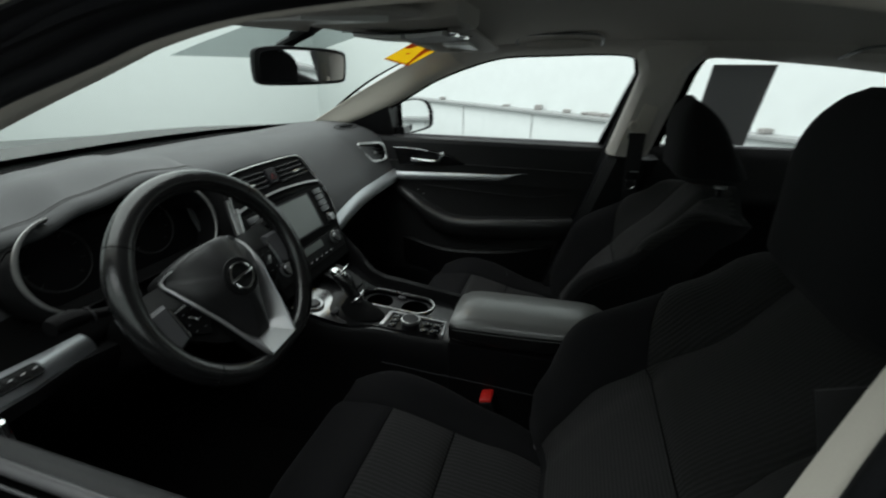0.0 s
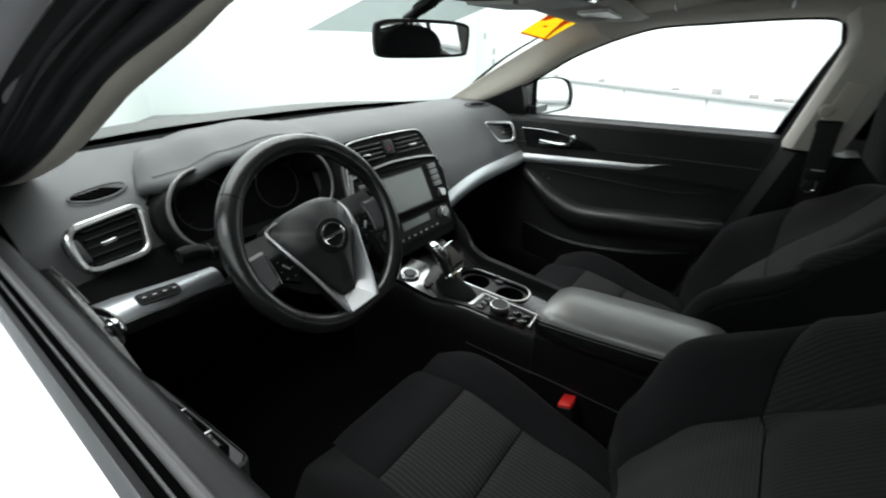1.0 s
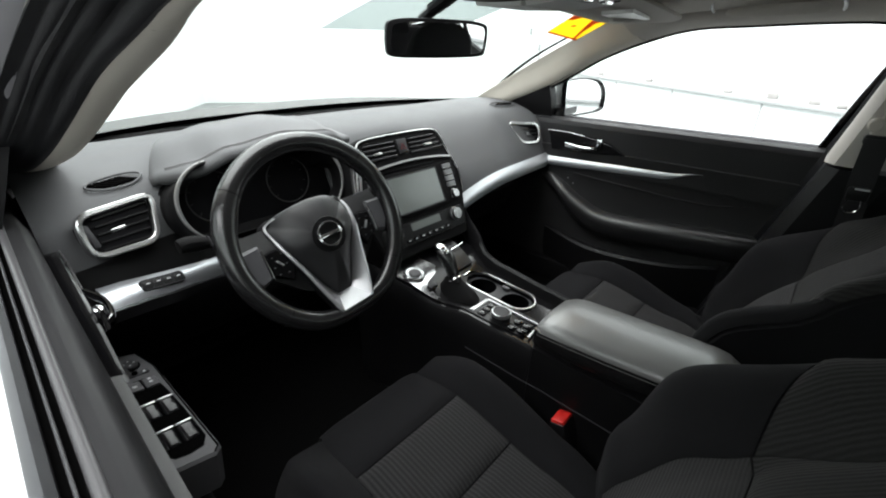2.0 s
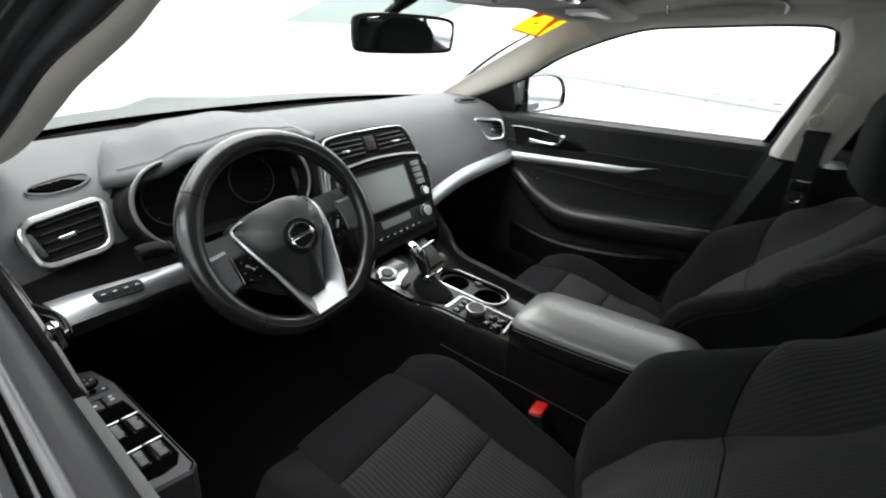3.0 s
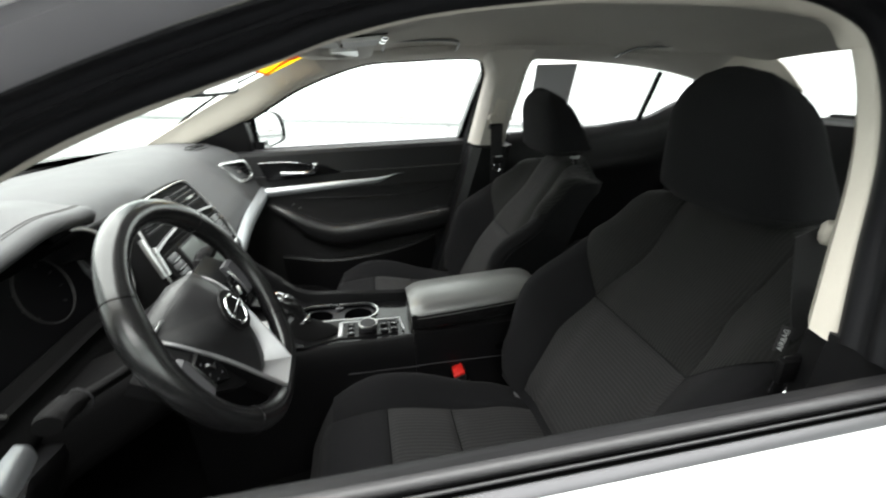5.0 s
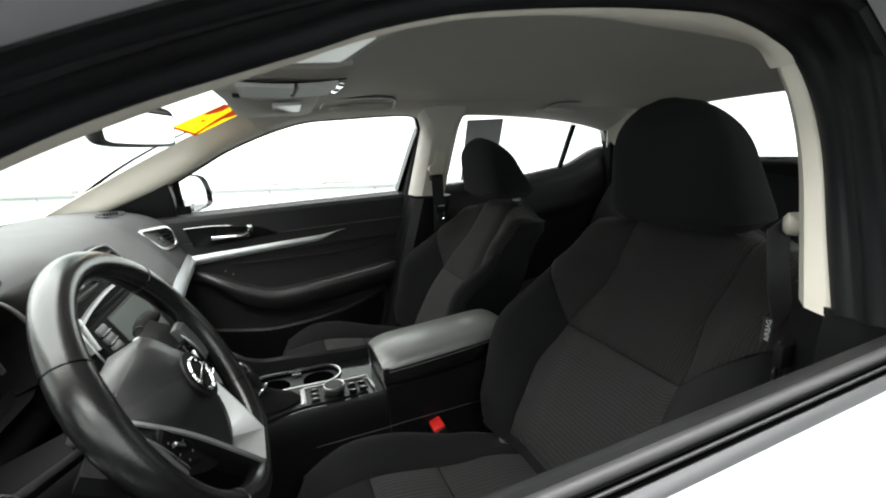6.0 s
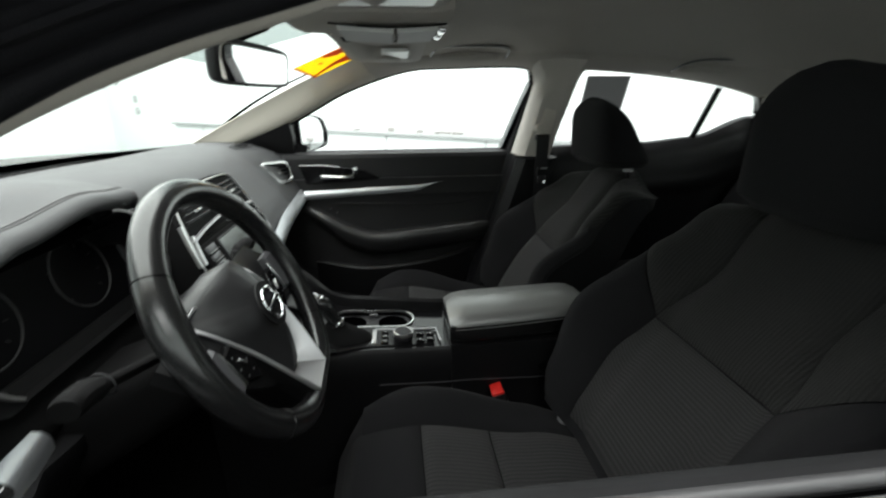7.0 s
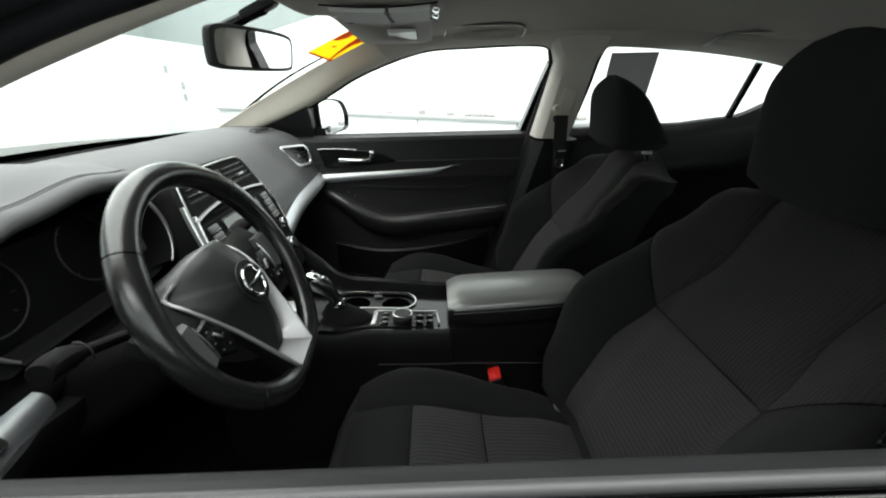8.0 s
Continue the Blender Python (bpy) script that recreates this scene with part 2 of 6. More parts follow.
def disc(r, n=12, ry=None):
    return [(r * math.cos(2 * math.pi * i / n), (ry or r) * math.sin(2 * math.pi * i / n)) for i in range(n)]


def tube(path, r, n=10, closed=False, bm=None, up=(0, 0, 1)):
    return sweep(path, disc(r, n), up, closed, bm)


def rounded(w, h, r, n=5):
    """A rounded rectangle about the origin, as (a, b) pairs."""
    out = []
    for cx, cy, a0 in ((w / 2 - r, h / 2 - r, 0), (r - w / 2, h / 2 - r, 90), (r - w / 2, r - h / 2, 180), (w / 2 - r, r - h / 2, 270)):
        out += [(cx + r * math.cos(radians(a0 + 90 * i / n)), cy + r * math.sin(radians(a0 + 90 * i / n))) for i in range(n + 1)]
    return out


def join(bm, other):
    """Adds another bmesh to one."""
    me = bpy.data.meshes.new("joined")
    other.to_mesh(me)
    other.free()
    bm.from_mesh(me)
    bpy.data.meshes.remove(me)
    return bm


def box(size, m=None, bevel=0.004, bm=None, seg=2):
    """A box with rounded edges, about the origin of m."""
    own = bmesh.new()
    bmesh.ops.create_cube(own, size=1, matrix=Matrix.Diagonal((*size, 1)))
    if bevel:
        bmesh.ops.bevel(own, geom=own.edges[:], offset=min(bevel, min(size) * 0.45), segments=seg, affect="EDGES", profile=0.5)
    if m is not None:
        own.transform(m)
    return join(bm, own) if bm else own


def plate(outline, frame_m, depth, bm=None, edge=0.0):
    """A flat outline of (a, b) pairs in the plane of frame_m, given depth behind it, with a small chamfer."""
    bm = bm or bmesh.new()
    c = (sum(a for a, _ in outline) / len(outline), sum(b for _, b in outline) / len(outline))
    rings = []
    for inset, z in ((0, -depth), (0, -edge), (edge, 0)):
        ring = []
        for a, b in outline:
            d = math.hypot(a - c[0], b - c[1]) or 1
            ring.append(frame_m @ Vector((a - (a - c[0]) / d * inset, b - (b - c[1]) / d * inset, z)))
        rings.append(ring)
    return loft(rings, bm)


def facing(at, normal, right):
    """A frame at a place: its third axis along normal, its first as near to right as it goes."""
    z = Vector(normal).normalized()
    y = z.cross(Vector(right)).normalized()
    x = y.cross(z)
    m = Matrix((x, y, z)).transposed().to_4x4()
    m.translation = at
    return m


def sheet(f, nu, nv, thick=0.0, bm=None, hole=None):
    """A surface f(u, v), u and v from 0 to 1, given thickness along its normals."""
    bm = bm or bmesh.new()
    pts = [[Vector(f(i / nu, j / nv)) for j in range(nv + 1)] for i in range(nu + 1)]
    front = [[bm.verts.new(p) for p in r] for r in pts]
    for i in range(nu):
        for j in range(nv):
            if not (hole and hole((i + 0.5) / nu, (j + 0.5) / nv)):
                bm.faces.new((front[i][j], front[i + 1][j], front[i + 1][j + 1], front[i][j + 1]))
    if thick:
        bmesh.ops.recalc_face_normals(bm, faces=bm.faces)
        bmesh.ops.solidify(bm, geom=bm.faces[:], thickness=thick)
    return bm


def lathe(profile, m, n=24, bm=None):
    """Turns a profile of (radius, height) pairs about the third axis of m."""
    rings = [[m @ Vector((r * math.cos(2 * math.pi * i / n), r * math.sin(2 * math.pi * i / n), h)) for i in range(n)] for r, h in profile]
    return loft(rings, bm)


def lerp(a, b, t):
    return a + (b - a) * t


def smooth(t):
    t = max(0.0, min(1.0, t))
    return t * t * (3 - 2 * t)


def table(pairs, x):
    """Reads a smooth value off (place, value) pairs."""
    if x <= pairs[0][0]:
        return pairs[0][1]
    for (a, va), (b, vb) in zip(pairs, pairs[1:]):
        if x <= b:
            return lerp(va, vb, smooth((x - a) / (b - a)))
    return pairs[-1][1]


# ---- the booth ----
def wall_between(name, a0, n0, a1, n1, label, mat="wall"):
    p, q = booth(a0, n0), booth(a1, n1)
    mid, along = (p + q) / 2, (q - p)
    m = facing((mid.x, mid.y, 1.8), along.cross(V(0, 0, 1)), along)
    return tagged(part(name, box((along.length + 0.2, 3.6, 0.12), m, 0), mat), label, "wall", kind="structure")


def build_booth():
    wall_between("wall_long", -7, -0.06, 6.8, -0.06, "white painted booth wall behind the low ledge")
    wall_between("wall_front", 6.86, 0, 6.86, 7, "plain white painted booth wall")
    wall_between("wall_back", -7.06, 0, -7.06, 7, "plain white painted booth wall")
    wall_between("wall_near", -7, 7.06, 6.8, 7.06, "plain white painted booth wall")
    turn = Matrix.Rotation(math.atan2(BOOTH_A.y, BOOTH_A.x), 4, "Z")
    tagged(part("floor", box((14.2, 7.4, 0.1), Matrix.Translation(booth(-0.1, 3.5, -0.05)) @ turn, 0), "floor"), "smooth pale grey booth floor", "floor", kind="structure")
    tagged(part("ceiling", box((14.2, 7.4, 0.1), Matrix.Translation(booth(-0.1, 3.5, 3.65)) @ turn, 0), "wall"), "white booth ceiling above a luminous panel", "ceiling", kind="structure")
    m = Matrix.Translation(booth(-1.4, 0.05, 0.385)) @ turn
    tagged(part("wainscot", box((11.2, 0.10, 0.77), m, 0.004), "wall"), "low white panelled wall along the booth", "low wall", kind="structure")
    m = Matrix.Translation(booth(-1.4, 0.07, 0.785)) @ turn
    tagged(part("ledge", box((11.24, 0.16, 0.03), m, 0.004), "ledge"), "ledge on top of the low wall, its shadow lines painted grey", "ledge", kind="structure")
    for k in range(9):
        a = -6.2 + k * 1.2
        tagged(part("panel_joint", box((0.012, 0.006, 0.74), Matrix.Translation(booth(a, 0.104, 0.385)) @ turn, 0), "ledge"), "narrow grey batten between wall panels", "batten", kind="structure")


build_booth()


# ---- the car's shell ----
def side_y(z):
    """Half the car's inner width at the window plane, which leans in above the sill."""
    return 0.807 - 0.39 * max(0.0, z - 0.93)


def side(x, z, s, off=0.0):
    return V(x, s * (side_y(z) + off), z)


FRONT_TOP = [(-0.50, 0.945), (-0.33, 1.003), (-0.20, 1.053), (-0.10, 1.104), (-0.01, 1.150), (0.12, 1.198), (0.25, 1.230), (0.40, 1.237), (0.55, 1.241), (0.645, 1.238), (0.685, 1.224)]
FRONT_REAR = [(0.685, 1.222), (0.684, 1.18), (0.648, 1.075), (0.604, 0.93)]
REAR_TOP = [(0.790, 0.93), (0.822, 1.072), (0.847, 1.197), (0.890, 1.229), (1.057, 1.219), (1.256, 1.200), (1.444, 1.172), (1.62, 1.130), (1.679, 1.050)]
REAR_SILL = [(0.604, 0.93), (0.787, 0.93), (1.2, 0.939), (1.41, 0.953), (1.66, 1.04)]
SCREEN_EDGE = [(-0.611, 0.772, 0.955), (-0.36, 0.725, 1.08), (-0.109, 0.665, 1.195), (0.07, 0.60, 1.262)]


# inner edges round the driver's window: where the black seal ends, and where the pale trim turns inwards
SEAL_EDGE = [(-0.50, 0.958), (-0.33, 0.995), (-0.20, 1.040), (-0.10, 1.090), (-0.05, 1.118), (0.0, 1.145), (0.05, 1.165), (0.10, 1.181), (0.15, 1.197), (0.20, 1.214), (0.28, 1.230), (0.40, 1.239), (0.52, 1.240), (0.60, 1.240), (0.678, 1.226), (0.718, 1.199), (0.729, 1.149), (0.723, 1.10), (0.708, 1.056), (0.681, 0.998), (0.650, 0.916)]
TRIM_EDGE = [(-0.50, 0.962), (-0.33, 1.000), (-0.20, 1.048), (-0.10, 1.098), (-0.05, 1.125), (0.0, 1.146), (0.05, 1.165), (0.10, 1.182), (0.15, 1.198), (0.20, 1.212), (0.28, 1.227), (0.40, 1.236), (0.52, 1.236), (0.61, 1.233), (0.688, 1.220), (0.714, 1.193), (0.718, 1.146), (0.711, 1.10), (0.696, 1.055), (0.669, 0.998), (0.637, 0.924)]
LIP_DEPTH = (0.073, 0.112)


def lip(rows, depth, n):
    return curve([side(x, z, -1, -(depth(x) if callable(depth) else depth)) for x, z in rows], n)


def trim_depth(x):
    return LIP_DEPTH[1] - 0.024 * smooth((x - 0.06) / 0.22) + 0.040 * smooth((x - 0.30) / 0.34)


def seal_depth(x):
    return LIP_DEPTH[0] + 0.033 * smooth((x - 0.50) / 0.20)


def cowl_x(y):
    return -0.905 + 0.30 * (abs(y) / 0.772) ** 3


def header_x(y):
    return 0.07 - 0.05 * (1 - (y / 0.6) ** 2)


def roof_edge(x):
    """Half width and height of the headliner's side edge."""
    return table([(0.07, 0.60), (0.5, 0.60), (1.2, 0.58), (1.8, 0.52)], x), table([(0.07, 1.262), (0.5, 1.285), (1.0, 1.275), (1.5, 1.235), (1.8, 1.20)], x)


def roof_crown(x):
    return table([(0.02, 1.285), (0.5, 1.335), (1.0, 1.335), (1.5, 1.275), (1.8, 1.225)], x)


def build_shell():
    # headliner
    def liner(u, v):
        y01 = 2 * v - 1
        x0 = header_x(y01 * 0.6)
        x = lerp(x0, 1.76, u)
        w, ze = roof_edge(x)
        if y01 < 0:
            w -= 0.035 * (1 - smooth((x - 0.6) / 0.3))
        return V(x, y01 * w, ze + (roof_crown(x) - ze) * (1 - abs(y01) ** 2.4))
    tagged(part("headliner", sheet(liner, 40, 28, 0.012), "headliner"), "grey cloth headliner under the car roof", "headliner", kind="structure")

    def roof_skin(u, v):
        p = liner(u, v)
        y01 = 2 * v - 1
        return V(p.x, p.y * 1.12, p.z + 0.035 + 0.012 * (1 - y01 * y01))
    tagged(part("roof", sheet(roof_skin, 30, 20, 0.01), "white_paint"), "white painted steel car roof", "car roof", kind="structure")

    for s in (-1, 1):
        edge = curve([side(x, z, s, -0.012) for x, z in FRONT_TOP], 60)
        inner = curve([V(x, s * (y - (0.0 if s > 0 else 0.028)), z) for x, y, z in SCREEN_EDGE], 40)

        first, second = lip(SEAL_EDGE[:9], LIP_DEPTH[0] - 0.002, 30), lip(TRIM_EDGE[:9], trim_depth, 30)

        def pillar(u, v):
            w = inner[min(40, int(round(u * 40)))]
            if s < 0:
                a, b = first[int(round(u * 30))], second[int(round(u * 30))]
                if v < 0.3:
                    return a.lerp(b, v / 0.3) + V(0, 0, -0.004) * math.sin(math.pi * v / 0.3)
                k = (v - 0.3) / 0.7
                return b.lerp(w, k) + V(0.1, 0.55, 0.6) * 0.008 * math.sin(math.pi * k)
            e = edge[min(60, int(u * 30))]
            return e.lerp(w, v) + V(0.25, -0.85, -0.35).normalized() * 0.017 * math.sin(math.pi * v ** 0.7) * (1 - v)
        tagged(part("pillar_trim", sheet(pillar, 30, 20, 0.006), "beige"), "pale grey moulded trim on the front pillar", "pillar trim", kind="structure")
        # roof rail between the window tops and the headliner
        tops = curve([side(x, z, s, -0.012) for x, z in FRONT_TOP[5:] + [(0.76, 1.235)] + REAR_TOP[3:8]], 90)

        third, fourth = lip(SEAL_EDGE[8:16], lambda x: seal_depth(x) - 0.002, 90), lip(TRIM_EDGE[8:16], trim_depth, 90)

        def rail(u, v):
            e = tops[min(90, int(u * 90))]
            if s < 0:
                a, b = third[int(round(u * 90))], fourth[int(round(u * 90))]
                if v < 0.4:
                    return a.lerp(b, v / 0.4) + V(0, 0, -0.004) * math.sin(math.pi * v / 0.4)
                w, ze = roof_edge(b.x)
                return b.lerp(V(b.x, -(w - 0.034), ze + 0.004), (v - 0.4) / 0.6)
            xi = lerp(0.068, e.x, smooth(u / 0.12))
            w, ze = roof_edge(xi)
            return e.lerp(V(xi, w, ze), v) + V(0, -0.75, -0.65) * 0.012 * math.sin(math.pi * v) ** 0.8
        tagged(part("roof_rail_trim", sheet(rail, 90, 10, 0.006), "beige" if s < 0 else "visor"), "grey moulded trim along the roof rail", "roof trim", kind="structure")
        # centre pillar
        rings = []
        if s < 0:
            ends = lip(SEAL_EDGE[15:], lambda x: seal_depth(x) - 0.002, 16), lip(TRIM_EDGE[15:], trim_depth, 16)
            for a, b in zip(*ends):
                rings.append([a + V(0.06, -0.02, 0), a, a.lerp(b, 0.5) + V(-0.004, 0, 0), b, b + V(0.012, 0.012, 0.004), b + V(0.09, 0.014, 0), b + V(0.11, -0.02, 0)])
        else:
            for i in range(13):
                z = lerp(0.928, 1.262, i / 12)
                f, b = 0.627 + 0.25 * (z - 0.93), 0.748 + 0.28 * (z - 0.93)
                flare = smooth((z - 1.17) / 0.10) * 0.05
                yi, yo = 0.600 - 0.02 * (z - 0.93) / 0.3, 0.722 - 0.14 * max(0, z - 0.93)
                yi = lerp(yi, 0.605, smooth((z - 1.1) / 0.16))
                rings.append([V(f - flare, yo, z), V(f - flare, yi + 0.035, z), V(f - flare + 0.02, yi + 0.008, z), V(f + 0.05, yi, z), V(b + flare - 0.03, yi, z), V(b + flare, yi + 0.03, z), V(b + flare, yo, z)])
        tagged(part("centre_pillar_trim", loft(rings), "beige" if s < 0 else "visor"), "grey moulded trim on the centre pillar", "pillar trim", kind="structure")
        flange = []
        for i in range(10 if s > 0 else 0):
            z = lerp(0.36, 1.25, i / 9)
            f = 0.622 + 0.25 * max(0.0, z - 0.93) - 0.31 * max(0.0, 0.93 - z)
            flange.append([V(f, s * (side_y(z) - 0.01), z), V(f - 0.002, s * (0.742 - 0.14 * max(0, z - 0.93)), z), V(f + 0.016, s * (0.722 - 0.14 * max(0, z - 0.93)), z), V(f + 0.10, s * (0.722 - 0.14 * max(0, z - 0.93)), z), V(f + 0.10, s * (side_y(z) - 0.01), z)])
        if s > 0:
            tagged(part("pillar_seal", loft(flange), "rubber"), "black rubber door seal on the centre pillar", "door seal", kind="structure")
        else:
            rim = curve([side(x, z + 0.012, -1, 0.0) for x, z in FRONT_TOP] + [side(x + 0.012, z, -1, 0.0) for x, z in FRONT_REAR[1:]], 110)
            rim = rim[:-4] + [side(0.606, 0.938, -1, 0.0)]
            deep = lip(SEAL_EDGE, seal_depth, 440)
            pairs = []
            for p in rim:
                pairs.append((p, min(deep, key=lambda q: (q.x - p.x) ** 2 + (q.z - p.z) ** 2)))

            def seal(u, v):
                a, b = pairs[min(len(pairs) - 1, int(round(u * (len(pairs) - 1))))]
                lump = 0.005 * math.exp(-((v - 0.30) / 0.07) ** 2) + 0.004 * math.exp(-((v - 0.62) / 0.06) ** 2) + 0.006 * math.exp(-((v - 0.93) / 0.07) ** 2)
                down = (V(0.3, 0, 1.05) - V(b.x, 0, b.z)).normalized()
                return a.lerp(b, v) + down * (lump - 0.006 * math.sin(math.pi * v))
            # two pale tubes painted as highlights along the frame and its seal
            for v0, r0, skin, words in ((0.0, 0.0028, "frame_edge", "painted highlight line on the driver door frame's edge"), (0.19, 0.0034, "lip", "dim painted highlight along the driver door frame")):
                line = [seal(i / 100, v0) + V(0, 0, -0.001) for i in range(2, 84)]
                tagged(part("seal_bead", tube(line, r0, 10), skin), words, "door seal", kind="structure")
            tagged(part("door_seal", sheet(seal, len(pairs) - 1, 36, 0.006), "rubber"), "black rubber seals inside the driver door frame", "door seal", kind="structure")
        # lower centre pillar
        low = []
        for i in range(7):
            z = lerp(0.30, 0.915 if s > 0 else 0.928, i / 6)
            f = 0.632 - 0.31 * (0.92 - z) if s > 0 else 0.625 + 0.05 * (z - 0.3) / 0.6
            g = f if s > 0 else f - 0.035
            low.append([V(g, s * 0.76, z), V(g, s * (0.66 if s > 0 else 0.695), z), V(f + 0.03, s * 0.632, z), V(f + 0.13, s * 0.632, z), V(f + 0.16, s * 0.66, z), V(f + 0.16, s * 0.76, z)])
        tagged(part("lower_pillar_trim", loft(low), "plastic"), "black plastic trim low on the centre pillar", "pillar trim", kind="structure")
        # rear pillar
        back = [[V(1.66, s * 0.735, 1.05), V(1.63, s * 0.70, 1.13), V(1.5, s * 0.66, 1.21)], [V(1.80, s * 0.70, 1.03), V(1.80, s * 0.64, 1.12), V(1.77, s * 0.55, 1.22)], [V(2.2, s * 0.68, 0.95), V(2.1, s * 0.64, 1.0), V(2.0, s * 0.56, 1.08)]]
        tagged(part("rear_pillar_trim", sheet(lambda u, v: curve(curve_at(back, v), 20)[min(20, int(u * 20))], 20, 8, 0.008), "beige"), "pale grey trim on the rear pillar", "pillar trim", kind="structure")
        # outer roof side and pillar in body colour, above the door frames
        out = curve([side(x, z + 0.055, s, 0.03) for x, z in FRONT_TOP[1:] + [(0.76, 1.235)] + REAR_TOP[3:8]], 80)
        prof = [(-0.03, -0.02), (0.03, -0.02), (0.035, 0.012), (0.0, 0.028), (-0.03, 0.02)]
        tagged(part("roof_side", sweep(out, prof), "white_paint"), "white painted roof side of the car body", "car body", kind="structure")

    def glass_front(u, v):
        y = (2 * v - 1)
        base = V(cowl_x(y * 0.80), y * 0.80, 0.95)
        top = V(header_x(y * 0.62) - 0.01, y * 0.62, 1.272 + 0.02 * (1 - y * y))
        return base.lerp(top, u) + V(-0.02, 0, 0.03) * math.sin(math.pi * u)
    pane = part("windshield", sheet(glass_front, 12, 24), "screen_glass")
    tagged(pane, "clear curved windshield glass", "windshield", kind="structure")
    pane.visible_shadow = False

    # grey see-through patch laid just inside the upper middle of the windshield
    def patch(u, v):
        p = glass_front(lerp(0.72, 0.97, u), lerp(0.36, 0.66, v))
        return p + V(0.006, 0, -0.010)
    tint = part("windshield_patch", sheet(patch, 4, 8), "shade")
    tagged(tint, "grey see-through patch on the upper windshield", "tint film")
    tint.visible_shadow = False

    def glass_back(u, v):
        y = (2 * v - 1)
        return V(lerp(1.76, 2.25, u), y * lerp(0.53, 0.62, u), lerp(1.218, 0.96, u))
    pane = part("rear_window", sheet(glass_back, 6, 10), "glass")
    tagged(pane, "sloping rear window glass", "rear window", kind="structure")
    pane.visible_shadow = False
    # floor pan, carpet, firewall and parcel shelf
    tagged(part("car_floor", box((2.6, 1.5, 0.06), Matrix.Translation((0.55, 0, 0.25)), 0.01), "carpet"), "black carpeted car floor", "car floor", kind="structure")
    tagged(part("firewall", box((0.05, 1.54, 0.75), Matrix.Translation((-0.78, 0, 0.58)), 0.01), "carpet"), "black insulated firewall below the dash", "firewall", kind="structure")
    tagged(part("parcel_shelf", box((0.60, 1.40, 0.03), Matrix.Translation((2.02, 0, 0.93)), 0.008), "carpet"), "black carpeted shelf under the rear window", "parcel shelf", kind="structure")
    tagged(part("trunk_wall", box((0.05, 1.5, 0.68), Matrix.Translation((1.95, 0, 0.58)), 0.01), "carpet"), "black panel behind the rear seat", "panel", kind="structure")
    # bonnet and front wings outside the windshield
    def bonnet(u, v):
        y = 2 * v - 1
        return V(lerp(cowl_x(y * 0.78) - 0.03, -1.95, u), y * lerp(0.78, 0.70, u), 0.935 - 0.10 * u - 0.16 * u ** 3 - 0.05 * y * y)
    tagged(part("bonnet", sheet(bonnet, 16, 14, 0.02), "white_paint"), "white painted bonnet before the windshield", "bonnet", kind="structure")
    def wiper_cowl(u, v):
        y = 2 * v - 1
        return V(cowl_x(y * 0.8) + lerp(0.03, -0.13, u), y * 0.80, lerp(0.945, 0.972, u ** 0.7) - 0.02 * abs(y) ** 3)
    tagged(part("cowl_panel", sheet(wiper_cowl, 6, 24, 0.01), "cowl"), "dark grey plastic cowl at the windshield base", "cowl", kind="structure")

    def frit(u, v):
        return glass_front(lerp(-0.01, 0.052 + 0.02 * abs(2 * v - 1) ** 6, u), v) + V(0.004, 0, -0.003)
    tagged(part("frit_band", sheet(frit, 3, 30, 0.002), "pit"), "black printed band along the windshield base", "glass border", kind="structure")
    for s in (-1, 1):
        def edge_frit(u, v, s=s):
            return glass_front(u, 0.5 + s * 0.5 * lerp(1.0, 0.986, v)) + V(0.003, 0, -0.004)
        tagged(part("frit_band", sheet(edge_frit, 14, 2, 0.002), "pit"), "black printed border at the windshield edge", "glass border", kind="structure")


def curve_at(rows, v):
    return [r[0].lerp(r[1], v * 2) if v < 0.5 else r[1].lerp(r[2], v * 2 - 1) for r in rows]


build_shell()


